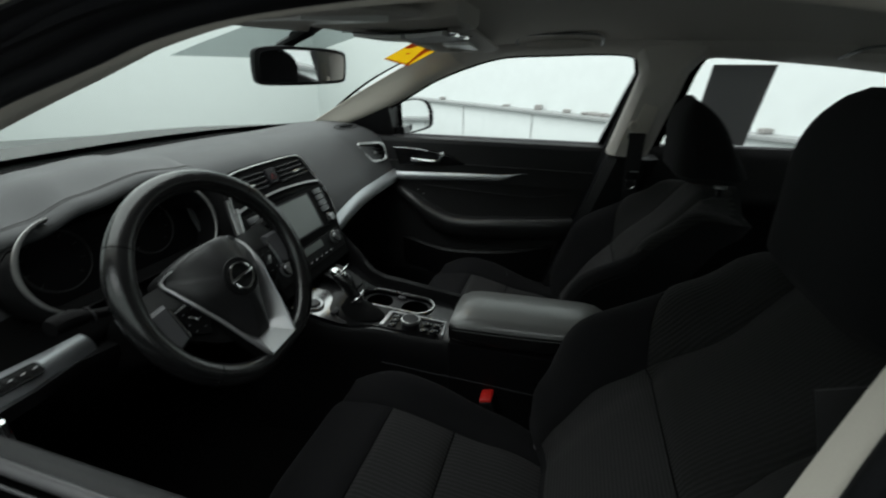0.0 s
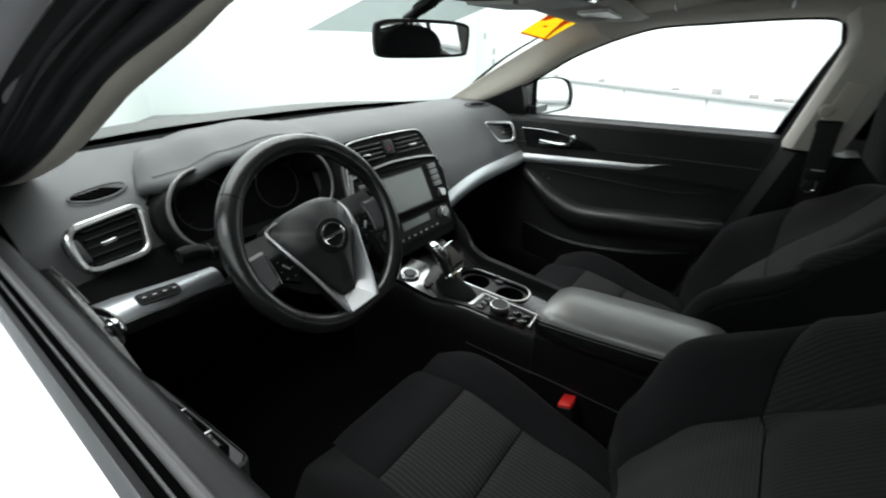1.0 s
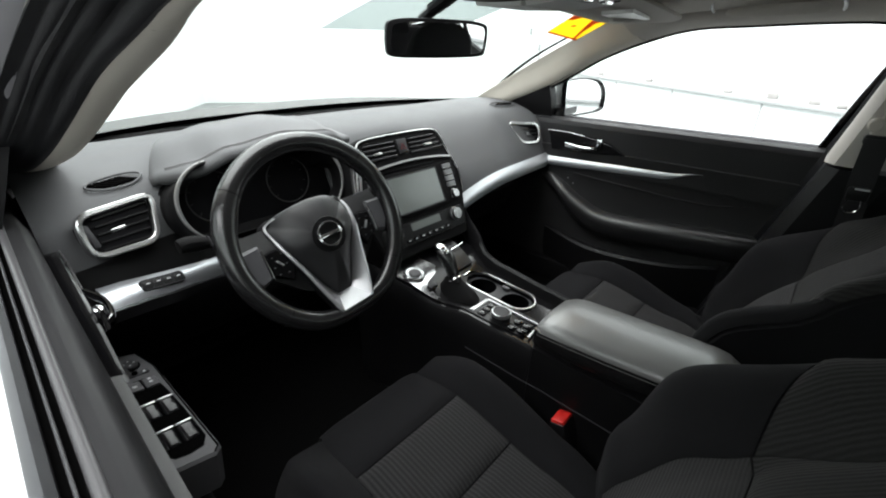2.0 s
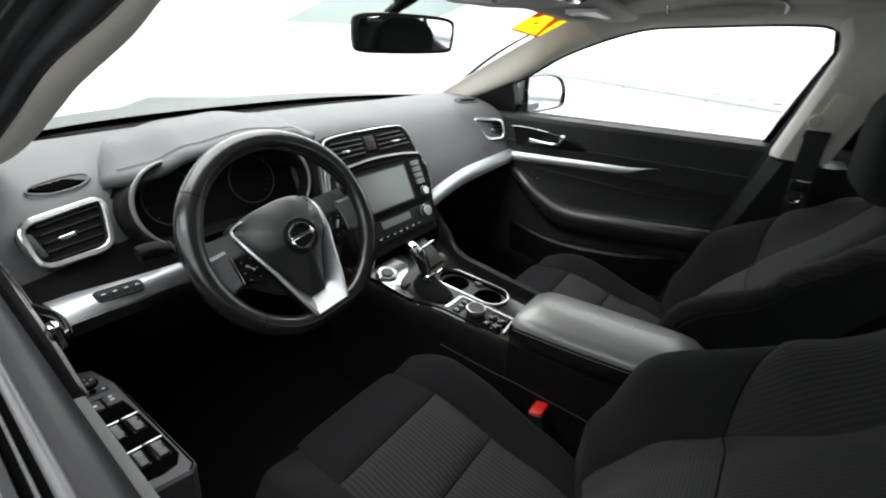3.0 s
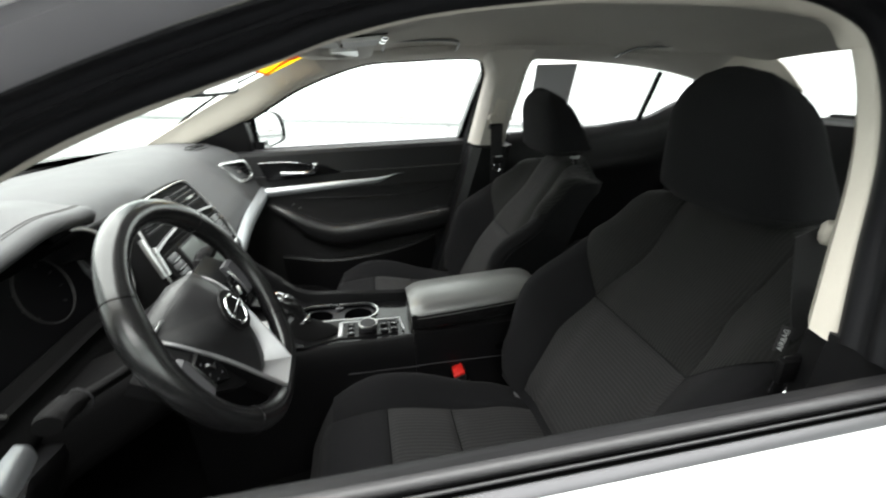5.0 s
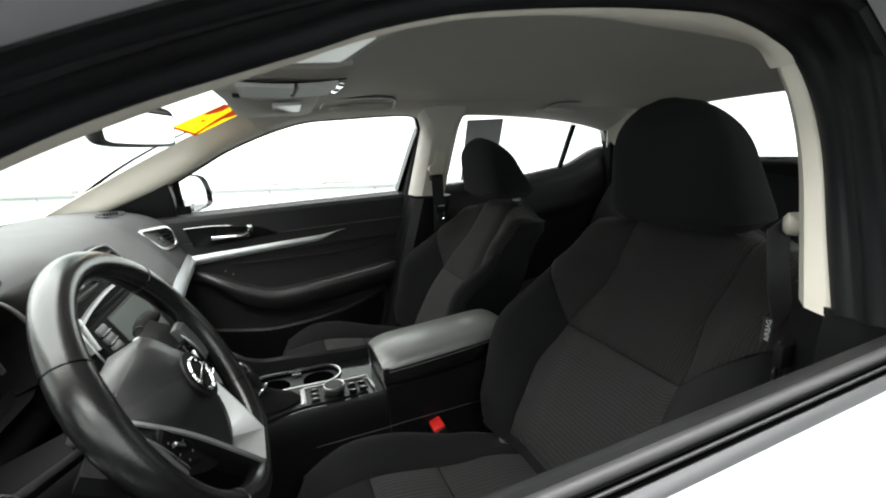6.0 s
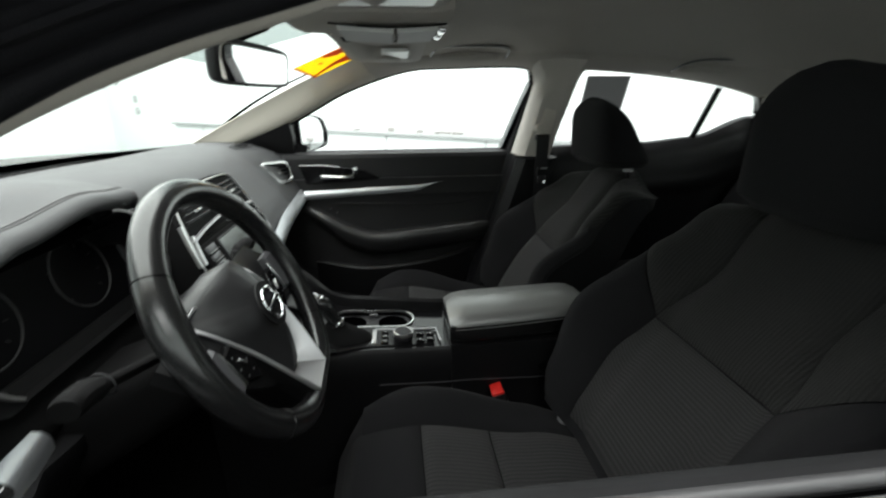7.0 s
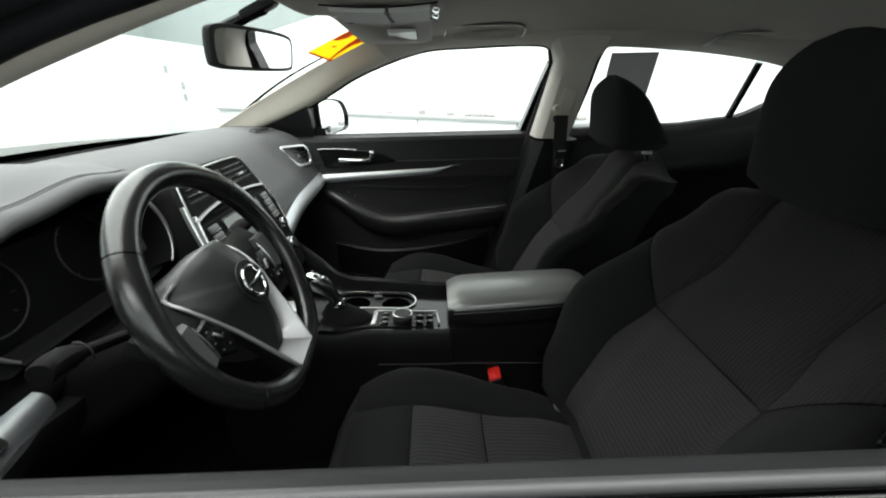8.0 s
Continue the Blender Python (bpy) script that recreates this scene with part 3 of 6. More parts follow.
# ---- doors ----
def door_skin(s, x0, x1, sill, name, label):
    """A car door's outer skin, sill roll, belt moulding, inner panel and window frame, as one thing."""
    door = thing(name, ((x0 + x1) / 2, s * 0.80, 0.30), label, "car door")

    def outer(u, v):
        x = lerp(x0, x1, u)
        z = lerp(sill(x) + (0.010 if s < 0 else 0.006), 0.32, v)
        bulge = 0.118 * math.sin(min(1.0, v / 0.45) * math.pi / 2) - 0.06 * max(0, v - 0.45) ** 2
        return V(x, s * ((0.806 if s < 0 else 0.812) + bulge), z)
    part("outer_panel", sheet(outer, 14, 16, 0.008), "white_paint", door, "white painted outer panel")
    line = [V(lerp(x0, x1, i / 20), s * 0.802, sill(lerp(x0, x1, i / 20)) + 0.010) for i in range(21)]
    wide = 0.003 if s < 0 else 0.009
    part("belt_moulding", sweep(line, [(-0.008, -0.016), (wide, -0.016), (wide + 0.001, 0.001), (wide - 0.002, 0.004), (-0.003, 0.005), (-0.008, -0.001)]), "belt", door, "dark satin belt moulding")
    seal = [p + V(0, -s * 0.0115, -0.012) for p in line]
    if s < 0:
        part("window_seal", sweep([p + V(0, 0.015, -0.012) for p in line], [(-0.010, -0.02), (0.010, -0.02), (0.009, 0.002), (0.0, 0.005), (-0.009, 0.002)]), "pit", door, "black rubber window seal")
        part("seal_lip", tube([p + V(0, 0.0150, -0.0035) for p in line], 0.0013, 8), "bead", door, "thin edge of the window seal")
        # paler tube drawn as the soft highlight on the sill's ridge
        part("sill_bead", tube([p + V(0, 0.0255, -0.0025) for p in line], 0.0046, 14), "lip", door, "satin lip along the window slot, its highlight in the colour")
    else:
        part("window_seal", sweep(seal, [(-0.006, -0.02), (0.006, -0.02), (0.005, 0.003), (0.0, 0.006), (-0.005, 0.003)]), "rubber", door, "black rubber window seal")
        # the same ridge highlight, as a slightly paler tube
        bead = [p + V(0, -0.0175, -0.0035) for p in line]
        part("sill_bead", tube(bead, 0.0036, 10), "bead", door, "satin lip along the window slot, its highlight in the colour")
    return door, line


def flat_sill(x):
    return 0.926


def front_door(s):
    name = "car_door"
    door, line = door_skin(s, -0.56, 0.66, flat_sill, name, "white car door with black inner panel and open window" if s < 0 else "white car door with black panel and silver strip")
    # inner panel: a face with a soft upper roll, and an armrest that swells out of it
    def inner(u, v):
        x = lerp(-0.50, 0.64, u)
        z = table([(0, 0.926), (0.02, 0.9345), (0.05, 0.933), (0.08, 0.929), (0.105, 0.914), (0.3, 0.84), (0.45, 0.77), (1, 0.33)], v)
        lean = 0.010 if s < 0 else 0.0
        y = table([(0, 0.788 - lean), (0.02, 0.784 - lean), (0.05, 0.770 - 0.5 * lean), (0.08, 0.756), (0.105, 0.748), (0.3, 0.742), (0.42, 0.748), (0.6, 0.757), (1, 0.752)], v)
        return V(x, s * y, z)
    part("sill_roll", sheet(lambda u, v: inner(u, v * 0.30), 30, 26, 0.01), "sill", door, "black padded upper panel below the window")
    part("inner_panel", sheet(lambda u, v: inner(u, 0.30 + v * 0.70), 30, 30, 0.01), "door_skin", door, "black grained inner panel")
    # silver strip, tapering to a point at the rear
    def strip(u, v):
        x = lerp(-0.215, 0.36, u)
        h = 0.036 * (1 - smooth((u - 0.80) / 0.2) * 0.97)
        top = 0.793 + 0.028 * u
        z = top - h * v
        return V(x, s * (0.738 - 0.012 * math.sin(math.pi * v) + 0.006 * u), z)
    part("trim_strip", sheet(strip, 30, 6, 0.006), "strip", door, "tapering brushed silver strip")
    # armrest
    arm = curve([(-0.20, 0.742, 0.745), (-0.109, 0.705, 0.705), (-0.02, 0.695, 0.655), (0.086, 0.69, 0.622), (0.28, 0.69, 0.635), (0.50, 0.70, 0.655), (0.60, 0.735, 0.66)], 40)
    rings = []
    for i, p in enumerate(arm):
        t = i / 40
        w = 0.03 + 0.035 * smooth(t / 0.3) * (1 - smooth((t - 0.9) / 0.1) * 0.6)
        h = 0.035 + 0.05 * smooth(t / 0.35)
        rings.append([V(p.x, s * (p.y + w), p.z + 0.002), V(p.x, s * (p.y + 0.030), p.z + 0.004), V(p.x, s * (p.y + 0.016), p.z + 0.001), V(p.x, s * (p.y + 0.006), p.z - 0.008), V(p.x, s * (p.y + 0.001), p.z - 0.020), V(p.x, s * (p.y + 0.002), p.z - 0.034), V(p.x, s * (p.y + 0.010), p.z - 0.75 * h), V(p.x, s * (p.y + 0.024), p.z - h), V(p.x, s * (p.y + w), p.z - h - 0.02)])
    part("armrest", loft(rings), "door_skin", door, "black padded armrest", sharp=70)
    # pressed crease above the armrest, and two bright screw heads
    crease = curve([V(0.36, s * 0.7395, 0.800), V(0.46, s * 0.7400, 0.792), V(0.60, s * 0.7405, 0.790)], 12)
    part("panel_crease", tube(crease, 0.0022, 6), "sill", door, "soft crease in the panel")
    crease = curve([V(-0.06, s * 0.7385, 0.745), V(0.15, s * 0.7385, 0.735), V(0.38, s * 0.7385, 0.728), V(0.50, s * 0.7385, 0.748)], 20)
    part("panel_crease", tube(crease, 0.0018, 6), "sill", door, "soft crease in the panel")
    for x, z in ((-0.085, 0.722), (-0.062, 0.706)):
        part("screw_head", lathe([(0.0032, 0), (0.0028, 0.002), (0.0003, 0.0022)], facing((x, s * 0.7405, z), (0, -s, 0), (1, 0, 0)), 10), "satin", door, "small bright screw head")
    # map pocket
    pocket = curve([(-0.16, 0.74, 0.50), (0.05, 0.70, 0.475), (0.30, 0.70, 0.495), (0.48, 0.735, 0.53)], 24)
    rings = [[V(p.x, s * (p.y + 0.05), p.z), V(p.x, s * (p.y + 0.008), p.z + 0.008), V(p.x, s * p.y, p.z), V(p.x, s * (p.y + 0.006), p.z - 0.16), V(p.x, s * (p.y + 0.05), p.z - 0.16)] for p in pocket]
    part("map_pocket", loft(rings), "plastic", door, "black moulded map pocket")
    # release handle in its dark bezel
    bez = [(-0.185, 0.893), (-0.10, 0.893), (0.0, 0.882), (0.06, 0.868), (0.115, 0.838), (0.0, 0.829), (-0.12, 0.823), (-0.165, 0.822)]
    bezel = part("handle_bezel", plate([(x, z) for x, z in bez], Matrix(((1, 0, 0, 0), (0, 0, s * -1, s * 0.7285), (0, 1, 0, 0), (0, 0, 0, 1))), 0.02, edge=0.004), "gloss_black", door, "gloss black handle bezel")
    top = curve([V(x, s * 0.7270, z) for x, z in bez[:5]], 20)
    part("bezel_line", tube(top[:9], 0.0009, 6), "satin", bezel, "thin silver edge line")
    pull = curve([V(-0.105, s * 0.722, 0.850), V(-0.06, s * 0.708, 0.849), V(-0.01, s * 0.710, 0.847), V(0.015, s * 0.722, 0.852)], 16)
    part("release_handle", sweep(pull, disc(0.004, 10, 0.007)), "chrome", bezel, "chrome release handle")
    part("lock_knob", box((0.020, 0.012, 0.034), Matrix.Translation((0.022, s * 0.724, 0.868)), 0.005), "chrome", bezel, "chrome lock lever")
    # black mirror sail at the window's front corner
    sail = [(-0.52, 0.932), (-0.205, 0.932), (-0.200, 1.00), (-0.204, 1.048), (-0.33, 0.998), (-0.44, 0.958)]
    bm = bmesh.new()
    rings = [[side(x, z, s, o) for x, z in sail] for o in (-0.03, 0.01)]
    part("mirror_sail", loft(rings, bm), "plastic", door, "black corner panel behind the mirror")
    # window frame
    lift = 0.036 if s < 0 else 0.018
    line = curve([side(x, z + lift, s, 0.008) for x, z in FRONT_TOP[1:]], 60) + curve([side(x + lift, z, s, 0.008) for x, z in FRONT_REAR[1:]], 16)
    part("window_frame", sweep(line, [(-0.024, -0.020), (0.024, -0.020), (0.026, 0.0), (0.018, 0.020), (-0.02, 0.024)], up=(0, s, 0.39)), "frame_trim" if s < 0 else "gloss_black", door, "dark bright-edged window frame")
    inner_line = [p + V(0, -s * 0.022, 0.006 - lift) for p in line]
    part("frame_seal", tube(inner_line, 0.009, 8, up=(0, s, 0.39)), "rubber", door, "black rubber frame seal")
    return door


def pane_between(name, tops, bottom, s, parent, off=0.0):
    top = curve([side(x, z, s, off) for x, z in tops], 40)
    bot = curve([side(x, z, s, off) for x, z in bottom], 40)
    ob = part(name, sheet(lambda u, v: top[int(u * 40)].lerp(bot[int(u * 40)], v), 40, 4), "glass", parent, "clear window glass")
    ob.visible_shadow = False
    return ob


def rear_sill(x):
    return table([(0.7, 0.93), (1.2, 0.939), (1.41, 0.956), (1.68, 1.04)], x)


def rear_door(s):
    door, line = door_skin(s, 0.66, 1.70, rear_sill, "rear_door", "white rear car door with black inner panel")
    def inner(u, v):
        x = lerp(0.70, 1.66, u)
        z = lerp(rear_sill(x) + 0.004, 0.33, v)
        y = table([(0, 0.785), (0.06, 0.757), (0.2, 0.745), (0.28, 0.735), (0.34, 0.75), (1, 0.75)], v)
        return V(x, s * y, z)
    part("inner_panel", sheet(inner, 20, 30, 0.01), "plastic", door, "black grained inner panel")
    line = curve([side(x, z + 0.014, s, 0.0) for x, z in REAR_TOP], 60)
    part("window_frame", sweep(line, [(-0.016, -0.016), (0.016, -0.016), (0.018, 0.0), (0.012, 0.016), (-0.016, 0.018)], up=(0, s, 0.39)), "gloss_black", door, "gloss black window frame")
    bar = [side(1.447, 1.163, s), side(1.424, 0.950, s)]
    part("quarter_bar", tube(bar, 0.013, 8, up=(1, 0, 0)), "gloss_black", door, "black divider bar before the quarter window")
    pane_between("window_pane", REAR_TOP, [(0.787, 0.93), (0.9, 0.93), (1.0, 0.93), (1.1, 0.93), (1.2, 0.937), (1.3, 0.942), (1.41, 0.950), (1.55, 0.985), (1.66, 1.04)], s, door, 0.004)
    return door


for s in (-1, 1):
    d = front_door(s)
    if s > 0:
        pane_between("window_pane", FRONT_TOP, [(-0.5, 0.93), (-0.36, 0.93), (-0.2, 0.93), (-0.05, 0.93), (0.1, 0.93), (0.25, 0.93), (0.4, 0.93), (0.5, 0.93), (0.604, 0.93)], s, d, 0.004)
    rear_door(s)


# ---- dashboard ----
def dash_face(y):
    """How far the dash face comes towards the seats at the doors."""
    return 0.065 * smooth((abs(y) - 0.54) / 0.20)


def dash_profile(y):
    d = dash_face(y)
    low = 0.018 * smooth((-y - 0.42) / 0.14)
    g = (1 - smooth((y - 0.50) / 0.20)) * smooth((y - 0.08) / 0.08)
    return [(cowl_x(y) + 0.015, 0.940), (-0.66, 0.965), (-0.52, 0.982 - low * 0.5), (-0.42, 0.980 - low), (-0.35 + d * 0.5, 0.962 - low), (-0.315 + d + 0.020 * g, 0.925 - low * 0.5), (-0.29 + d + 0.050 * g, 0.87), (-0.262 + d + 0.074 * g, 0.81), (-0.245 + d + 0.066 * g, 0.755), (-0.29 + d, 0.71), (-0.40, 0.60), (-0.46, 0.42)]


def build_dash():
    dash = thing("dashboard", (-0.45, 0, 0.42), "black soft dashboard with silver trim band", "dashboard")

    def skin(u, v):
        y = lerp(-0.745, 0.745, v)
        c = curve([(x, 0, z) for x, z in dash_profile(y)], 44)
        p = c[int(round(u * 44))]
        return V(p.x, y, p.z)

    def hole(u, v):
        y = lerp(-0.745, 0.745, v)
        return -0.538 < y < -0.180 and 0.36 < u < 0.62
    for name, a, b, v0, v1, mat, label in (("dash_skin", 0, 26, 0.0, 1.0, "soft", "dark grey soft-touch skin"), ("dash_roll", 26, 31, 0.58, 1.0, "soft", "dark grey soft-touch face above the silver band"), ("dash_face", 26, 44, 0.0, 0.58, "matt_black", "black grained lower dash face"), ("dash_face", 31, 44, 0.58, 1.0, "matt_black", "black grained lower dash face")):
        def piece(u, v, a=a, b=b, v0=v0, v1=v1):
            return (a + u * (b - a)) / 44, lerp(v0, v1, v)
        part(name, sheet(lambda u, v: skin(*piece(u, v)), b - a, max(30, int(90 * (v1 - v0))), 0.008, hole=lambda u, v: hole(*piece(u, v))), mat, dash, label)

    # silver band, passenger side and driver side
    def band(u, v):
        y = lerp(0.165, 0.742, u)
        z = 0.803 - 0.036 * (max(0.0, 0.45 - y) / 0.28) ** 2 - 0.048 * v
        x = lerp(-0.156, -0.190, u) + 0.014 * v + 0.010 * math.sin(math.pi * v)
        return V(x, y, z)
    part("trim_band", sheet(band, 40, 8, 0.008), "silver", dash, "curved brushed silver band")

    def band_driver(u, v):
        y = lerp(-0.705, -0.495, u) + 0.012 * v * (1 - u)
        y += 0.018 * v * u
        t = (y + 0.735) / 0.245
        xt, zt = -0.208 - 0.038 * t ** 1.6, 0.813 - 0.036 * t
        xb, zb = -0.140 - 0.098 * t, 0.790 - 0.052 * t
        swell = 0.007 * math.sin(math.pi * v)
        return V(lerp(xt, xb, v) + swell, y, lerp(zt, zb, v) + swell)
    panel = part("trim_band", sheet(band_driver, 40, 10, 0.008), "band", dash, "curved brushed silver band")
    m = facing(V(-0.1980, -0.608, 0.7870), (0.70, 0.32, 0.66), (-0.28, 1, -0.18))
    pad = part("switch_pad", plate(rounded(0.080, 0.022, 0.008), m, 0.012, edge=0.002), "plastic", panel, "small black switch pad")
    for k in range(4):
        part("switch", box((0.0165, 0.0145, 0.003), m @ Matrix.Translation((-0.0275 + k * 0.0183, 0, -0.0005)), 0.0015), "plastic", pad)
        part("switch_mark", box((0.006, 0.0015, 0.0006), m @ Matrix.Translation((-0.0275 + k * 0.0183, 0.001, 0.0022)), 0), "mark", pad)
    under = [[V(table([(-0.735, -0.136), (-0.64, -0.160), (-0.585, -0.186), (-0.515, -0.222), (-0.25, -0.245)], y) - 0.003, y, table([(-0.735, 0.788), (-0.64, 0.775), (-0.585, 0.759), (-0.47, 0.733), (-0.25, 0.72)], y) + d) for d in (0.0, -0.02)] + [V(-0.28, y, 0.62), V(-0.34, y, 0.62), V(-0.34, y, 0.75)] for y in (-0.735, -0.69, -0.64, -0.60, -0.56, -0.52, -0.46, -0.40, -0.32, -0.25)]
    part("lower_panel", loft(under), "plastic", dash, "black lower dash panel")

    # padded hood above the instruments
    def hood(u, v):
        y = lerp(-0.556, -0.105, v)
        edge_x = table([(-0.556, -0.298), (-0.50, -0.274), (-0.416, -0.256), (-0.30, -0.248), (-0.20, -0.256), (-0.105, -0.300)], y)
        edge_z = table([(-0.556, 0.953), (-0.49, 0.963), (-0.416, 0.988), (-0.30, 1.004), (-0.20, 0.994), (-0.105, 0.966)], y)
        top = table([(-0.556, 0.992), (-0.416, 1.016), (-0.30, 1.022), (-0.18, 1.008), (-0.105, 0.975)], y)
        k = math.sqrt(max(0.0, 1 - (1 - min(1.0, (y + 0.556) / 0.026)) ** 2))
        edge_x, edge_z, top = lerp(-0.325, edge_x, k), lerp(0.940, edge_z, k), lerp(0.950, top, k)
        x = lerp(-0.60, edge_x, u)
        z = lerp(0.962 - 0.008 * smooth((-y - 0.42) / 0.14), top, smooth(u / 0.5)) - (top - edge_z) * smooth((u - 0.66) / 0.34) ** 1.3
        return V(x, lerp(-0.556 + 0.115 * (1 - u) ** 1.3, -0.105, v), z)
    rings = []
    for j in range(49):
        v = j / 48
        over = [hood(i / 22, v) for i in range(23)]
        tipx, end = over[-1], max(0.0, (abs(2 * v - 1) - 0.90) / 0.10)
        k = lerp(1.0, 0.55, end)
        over += [tipx + V(0.007 * k, 0, -0.006 * k), tipx + V(0.009 * k, 0, -0.014 * k), tipx + V(0.003, 0, -0.024 * k), tipx + V(-0.012, 0, -0.028 * k), V(-0.45, lerp(over[8].y, tipx.y, 0.3), min(0.955, tipx.z - 0.028 * k)), V(-0.60, over[0].y, 0.952)]
        rings.append(over)
    cover = part("instrument_hood", loft(rings), "hood", dash, "padded grey hood with stitched edge", sharp=70)
    for du in (0.945, 0.962):
        part("stitching", tube([hood(du, 0.05 + 0.88 * i / 50) + V(0, 0, 0.0006) for i in range(51)], 0.0011, 5), "thread", cover, "line of grey stitching")

    # instrument cluster: a dark well with two broad silver arcs and thin dial rings
    m = facing((-0.305, -0.365, 0.893), (0.97, 0, 0.24), (0, 1, 0))
    well = part("instrument_panel", plate([(a, b - 0.022) for a, b in rounded(0.40, 0.146, 0.07, 8)], m, 0.02, edge=0.002), "dial", dash, "black instrument panel, switched off")
    rings = [[m @ V(a, b - 0.022, 0) for a, b in rounded(0.39, 0.144, 0.07, 8)], [m @ V(a, b - 0.024, 0.045) for a, b in rounded(0.39, 0.134, 0.065, 8)]]
    part("shroud", loft(rings, caps=False), "matt_black", well, "black shroud round the dials")
    for a, b, a0, a1 in ((-0.100, -0.014, 96, 232), (0.104, -0.016, 84, -52)):
        def cone(u, v, a=a, b=b, a0=a0, a1=a1):
            q = radians(lerp(a0, a1, u))
            r = lerp(0.0795, 0.093 - 0.040 * smooth((math.sin(q) - 0.1) / 0.5), v)
            return m @ V(a + r * math.cos(q), b + r * math.sin(q), lerp(0.069, 0.0, v ** 0.8))
        part("dial_bezel", sheet(cone, 28, 6, 0.003), "plastic", well, "dark bezel cone round the dial")
        arc = []
        for i in range(33):
            q = radians(lerp(a0, a1, i / 32))
            arc.append(m @ V(a + 0.080 * math.cos(q), b + 0.080 * math.sin(q), 0.070))
        part("silver_arc", sweep(arc, disc(0.0042, 8, 0.003), up=m.col[2].xyz, scale=lambda t: 0.45 + 0.55 * math.sin(math.pi * min(1, max(0, t)))), "arc", well, "dull silver arc round the dial")
    def collar(u, v):
        q = radians(lerp(146, 236, u))
        k = math.sin(math.pi * min(1.0, 0.06 + u * 0.7))
        r = 0.0825 + 0.0165 * v * k
        return m @ V(-0.100 + r * math.cos(q), -0.014 + r * math.sin(q), 0.0685 - 0.0285 * k * v ** 1.4)
    part("dial_collar", sheet(collar, 28, 8, 0.002), "plastic", well, "dark skin curving up to the silver arc")
    for a in (-0.095, 0.075):
        part("dial_ring", tube([m @ V(a + 0.052 * math.cos(i * 0.1309), -0.006 + 0.052 * math.sin(i * 0.1309), 0.012) for i in range(48)], 0.0014, 6, True, up=m.col[2].xyz), "ring", well, "thin grey dial ring")
        for k in range(9):
            q = radians(225 - k * 33.75)
            part("dial_mark", box((0.006, 0.0014, 0.001), m @ Matrix.Translation((a + 0.044 * math.cos(q), -0.006 + 0.044 * math.sin(q), 0.003)) @ Matrix.Rotation(q, 4, "Z"), 0), "ring", well)

    # side vents with silver frames
    for s in (-1, 1):
        quad = [V(-0.297, s * 0.572 if s < 0 else 0.606, 0.915), V(-0.232, s * 0.712, 0.909), V(-0.216, s * 0.715, 0.843), V(-0.246, s * 0.612 if s < 0 else 0.640, 0.843)]
        if s < 0:
            quad = [V(-0.300, -0.572, 0.917), V(-0.237, -0.698, 0.919), V(-0.219, -0.694, 0.851), V(-0.248, -0.592, 0.845)]
        c = sum(quad, V(0, 0, 0)) / 4
        nrm = (quad[1] - quad[0]).cross(quad[3] - quad[0]).normalized()
        if nrm.x < 0:
            nrm = -nrm
        quad = [q + nrm * 0.012 for q in quad]
        path = []
        for i in range(4):
            a, b, d = quad[i - 1], quad[i], quad[(i + 1) % 4]
            p, q = b + (a - b).normalized() * 0.024, b + (d - b).normalized() * 0.024
            path += [p.lerp(b, t).lerp(b.lerp(q, t), t) for t in (0, 0.25, 0.5, 0.75, 1)]
        vent = part("air_vent", loft([[c + (p - c) * 0.97 - nrm * 0.03 for p in path], [c + (p - c) * 0.97 - nrm * 0.012 for p in path]]), "dial", dash, "side air vent with silver frame")
        part("vent_frame", sweep(path, [(-0.0048, -0.008), (0.0048, -0.008), (0.0048, 0.001), (0.003, 0.003), (-0.003, 0.003), (-0.0048, 0.001)], up=nrm, closed=True), "satin", vent, "satin silver vent frame")
        for k in range(5):
            t = (k + 0.7) / 5.4
            p, q = quad[0].lerp(quad[3], t), quad[1].lerp(quad[2], t)
            p, q = p.lerp(q, 0.06), p.lerp(q, 0.80 if s < 0 else 0.94)
            part("vent_slat", sweep([p - nrm * 0.008, q - nrm * 0.008], [(-0.0012, -0.010), (0.0012, -0.010), (0.0012, 0.002), (-0.0012, 0.002)], up=nrm), "plastic", vent)
        p = c - nrm * 0.001
        along = (quad[1] - quad[0]).normalized()
        part("vent_tab", box((0.028, 0.007, 0.009), facing(p, nrm, along), 0.002), "satin", vent, "silver vent tab")
        if s < 0:
            q = (quad[1] + quad[2]) / 2
            part("vent_wheel", box((0.012, 0.042, 0.010), facing(q.lerp(c, 0.22) - nrm * 0.006, nrm, along), 0.004), "key", vent, "dark grey vent wheel")
    # oval defroster outlets on the dash top by each door
    def on_dash(x, y, lift=0.0):
        c = curve([(px, 0, pz) for px, pz in dash_profile(y)], 120)
        for p, q in zip(c, c[1:]):
            if p.x <= x <= q.x:
                return V(x, y, lerp(p.z, q.z, (x - p.x) / (q.x - p.x)) + lift)
        return V(x, y, 0.96 + lift)
    for s in (-1, 1):
        c0, ax, ay = (V(-0.334, -0.610, 0), V(-0.016, 0.046, 0), V(-0.015, -0.006, 0)) if s < 0 else (V(-0.36, 0.665, 0), V(-0.015, -0.06, 0), V(-0.018, 0.006, 0))

        def spot(a, b, lift):
            p = c0 + ax * a + ay * b
            return on_dash(p.x, p.y, lift)
        rim = [spot(math.copysign(abs(math.cos(i * 0.1571)) ** 0.8, math.cos(i * 0.1571)), math.sin(i * 0.1571), 0.0045) for i in range(40)]
        base = part("defroster_outlet", tube(rim, 0.0022, 8, True), "soft", dash, "raised rim of the oval defroster outlet")
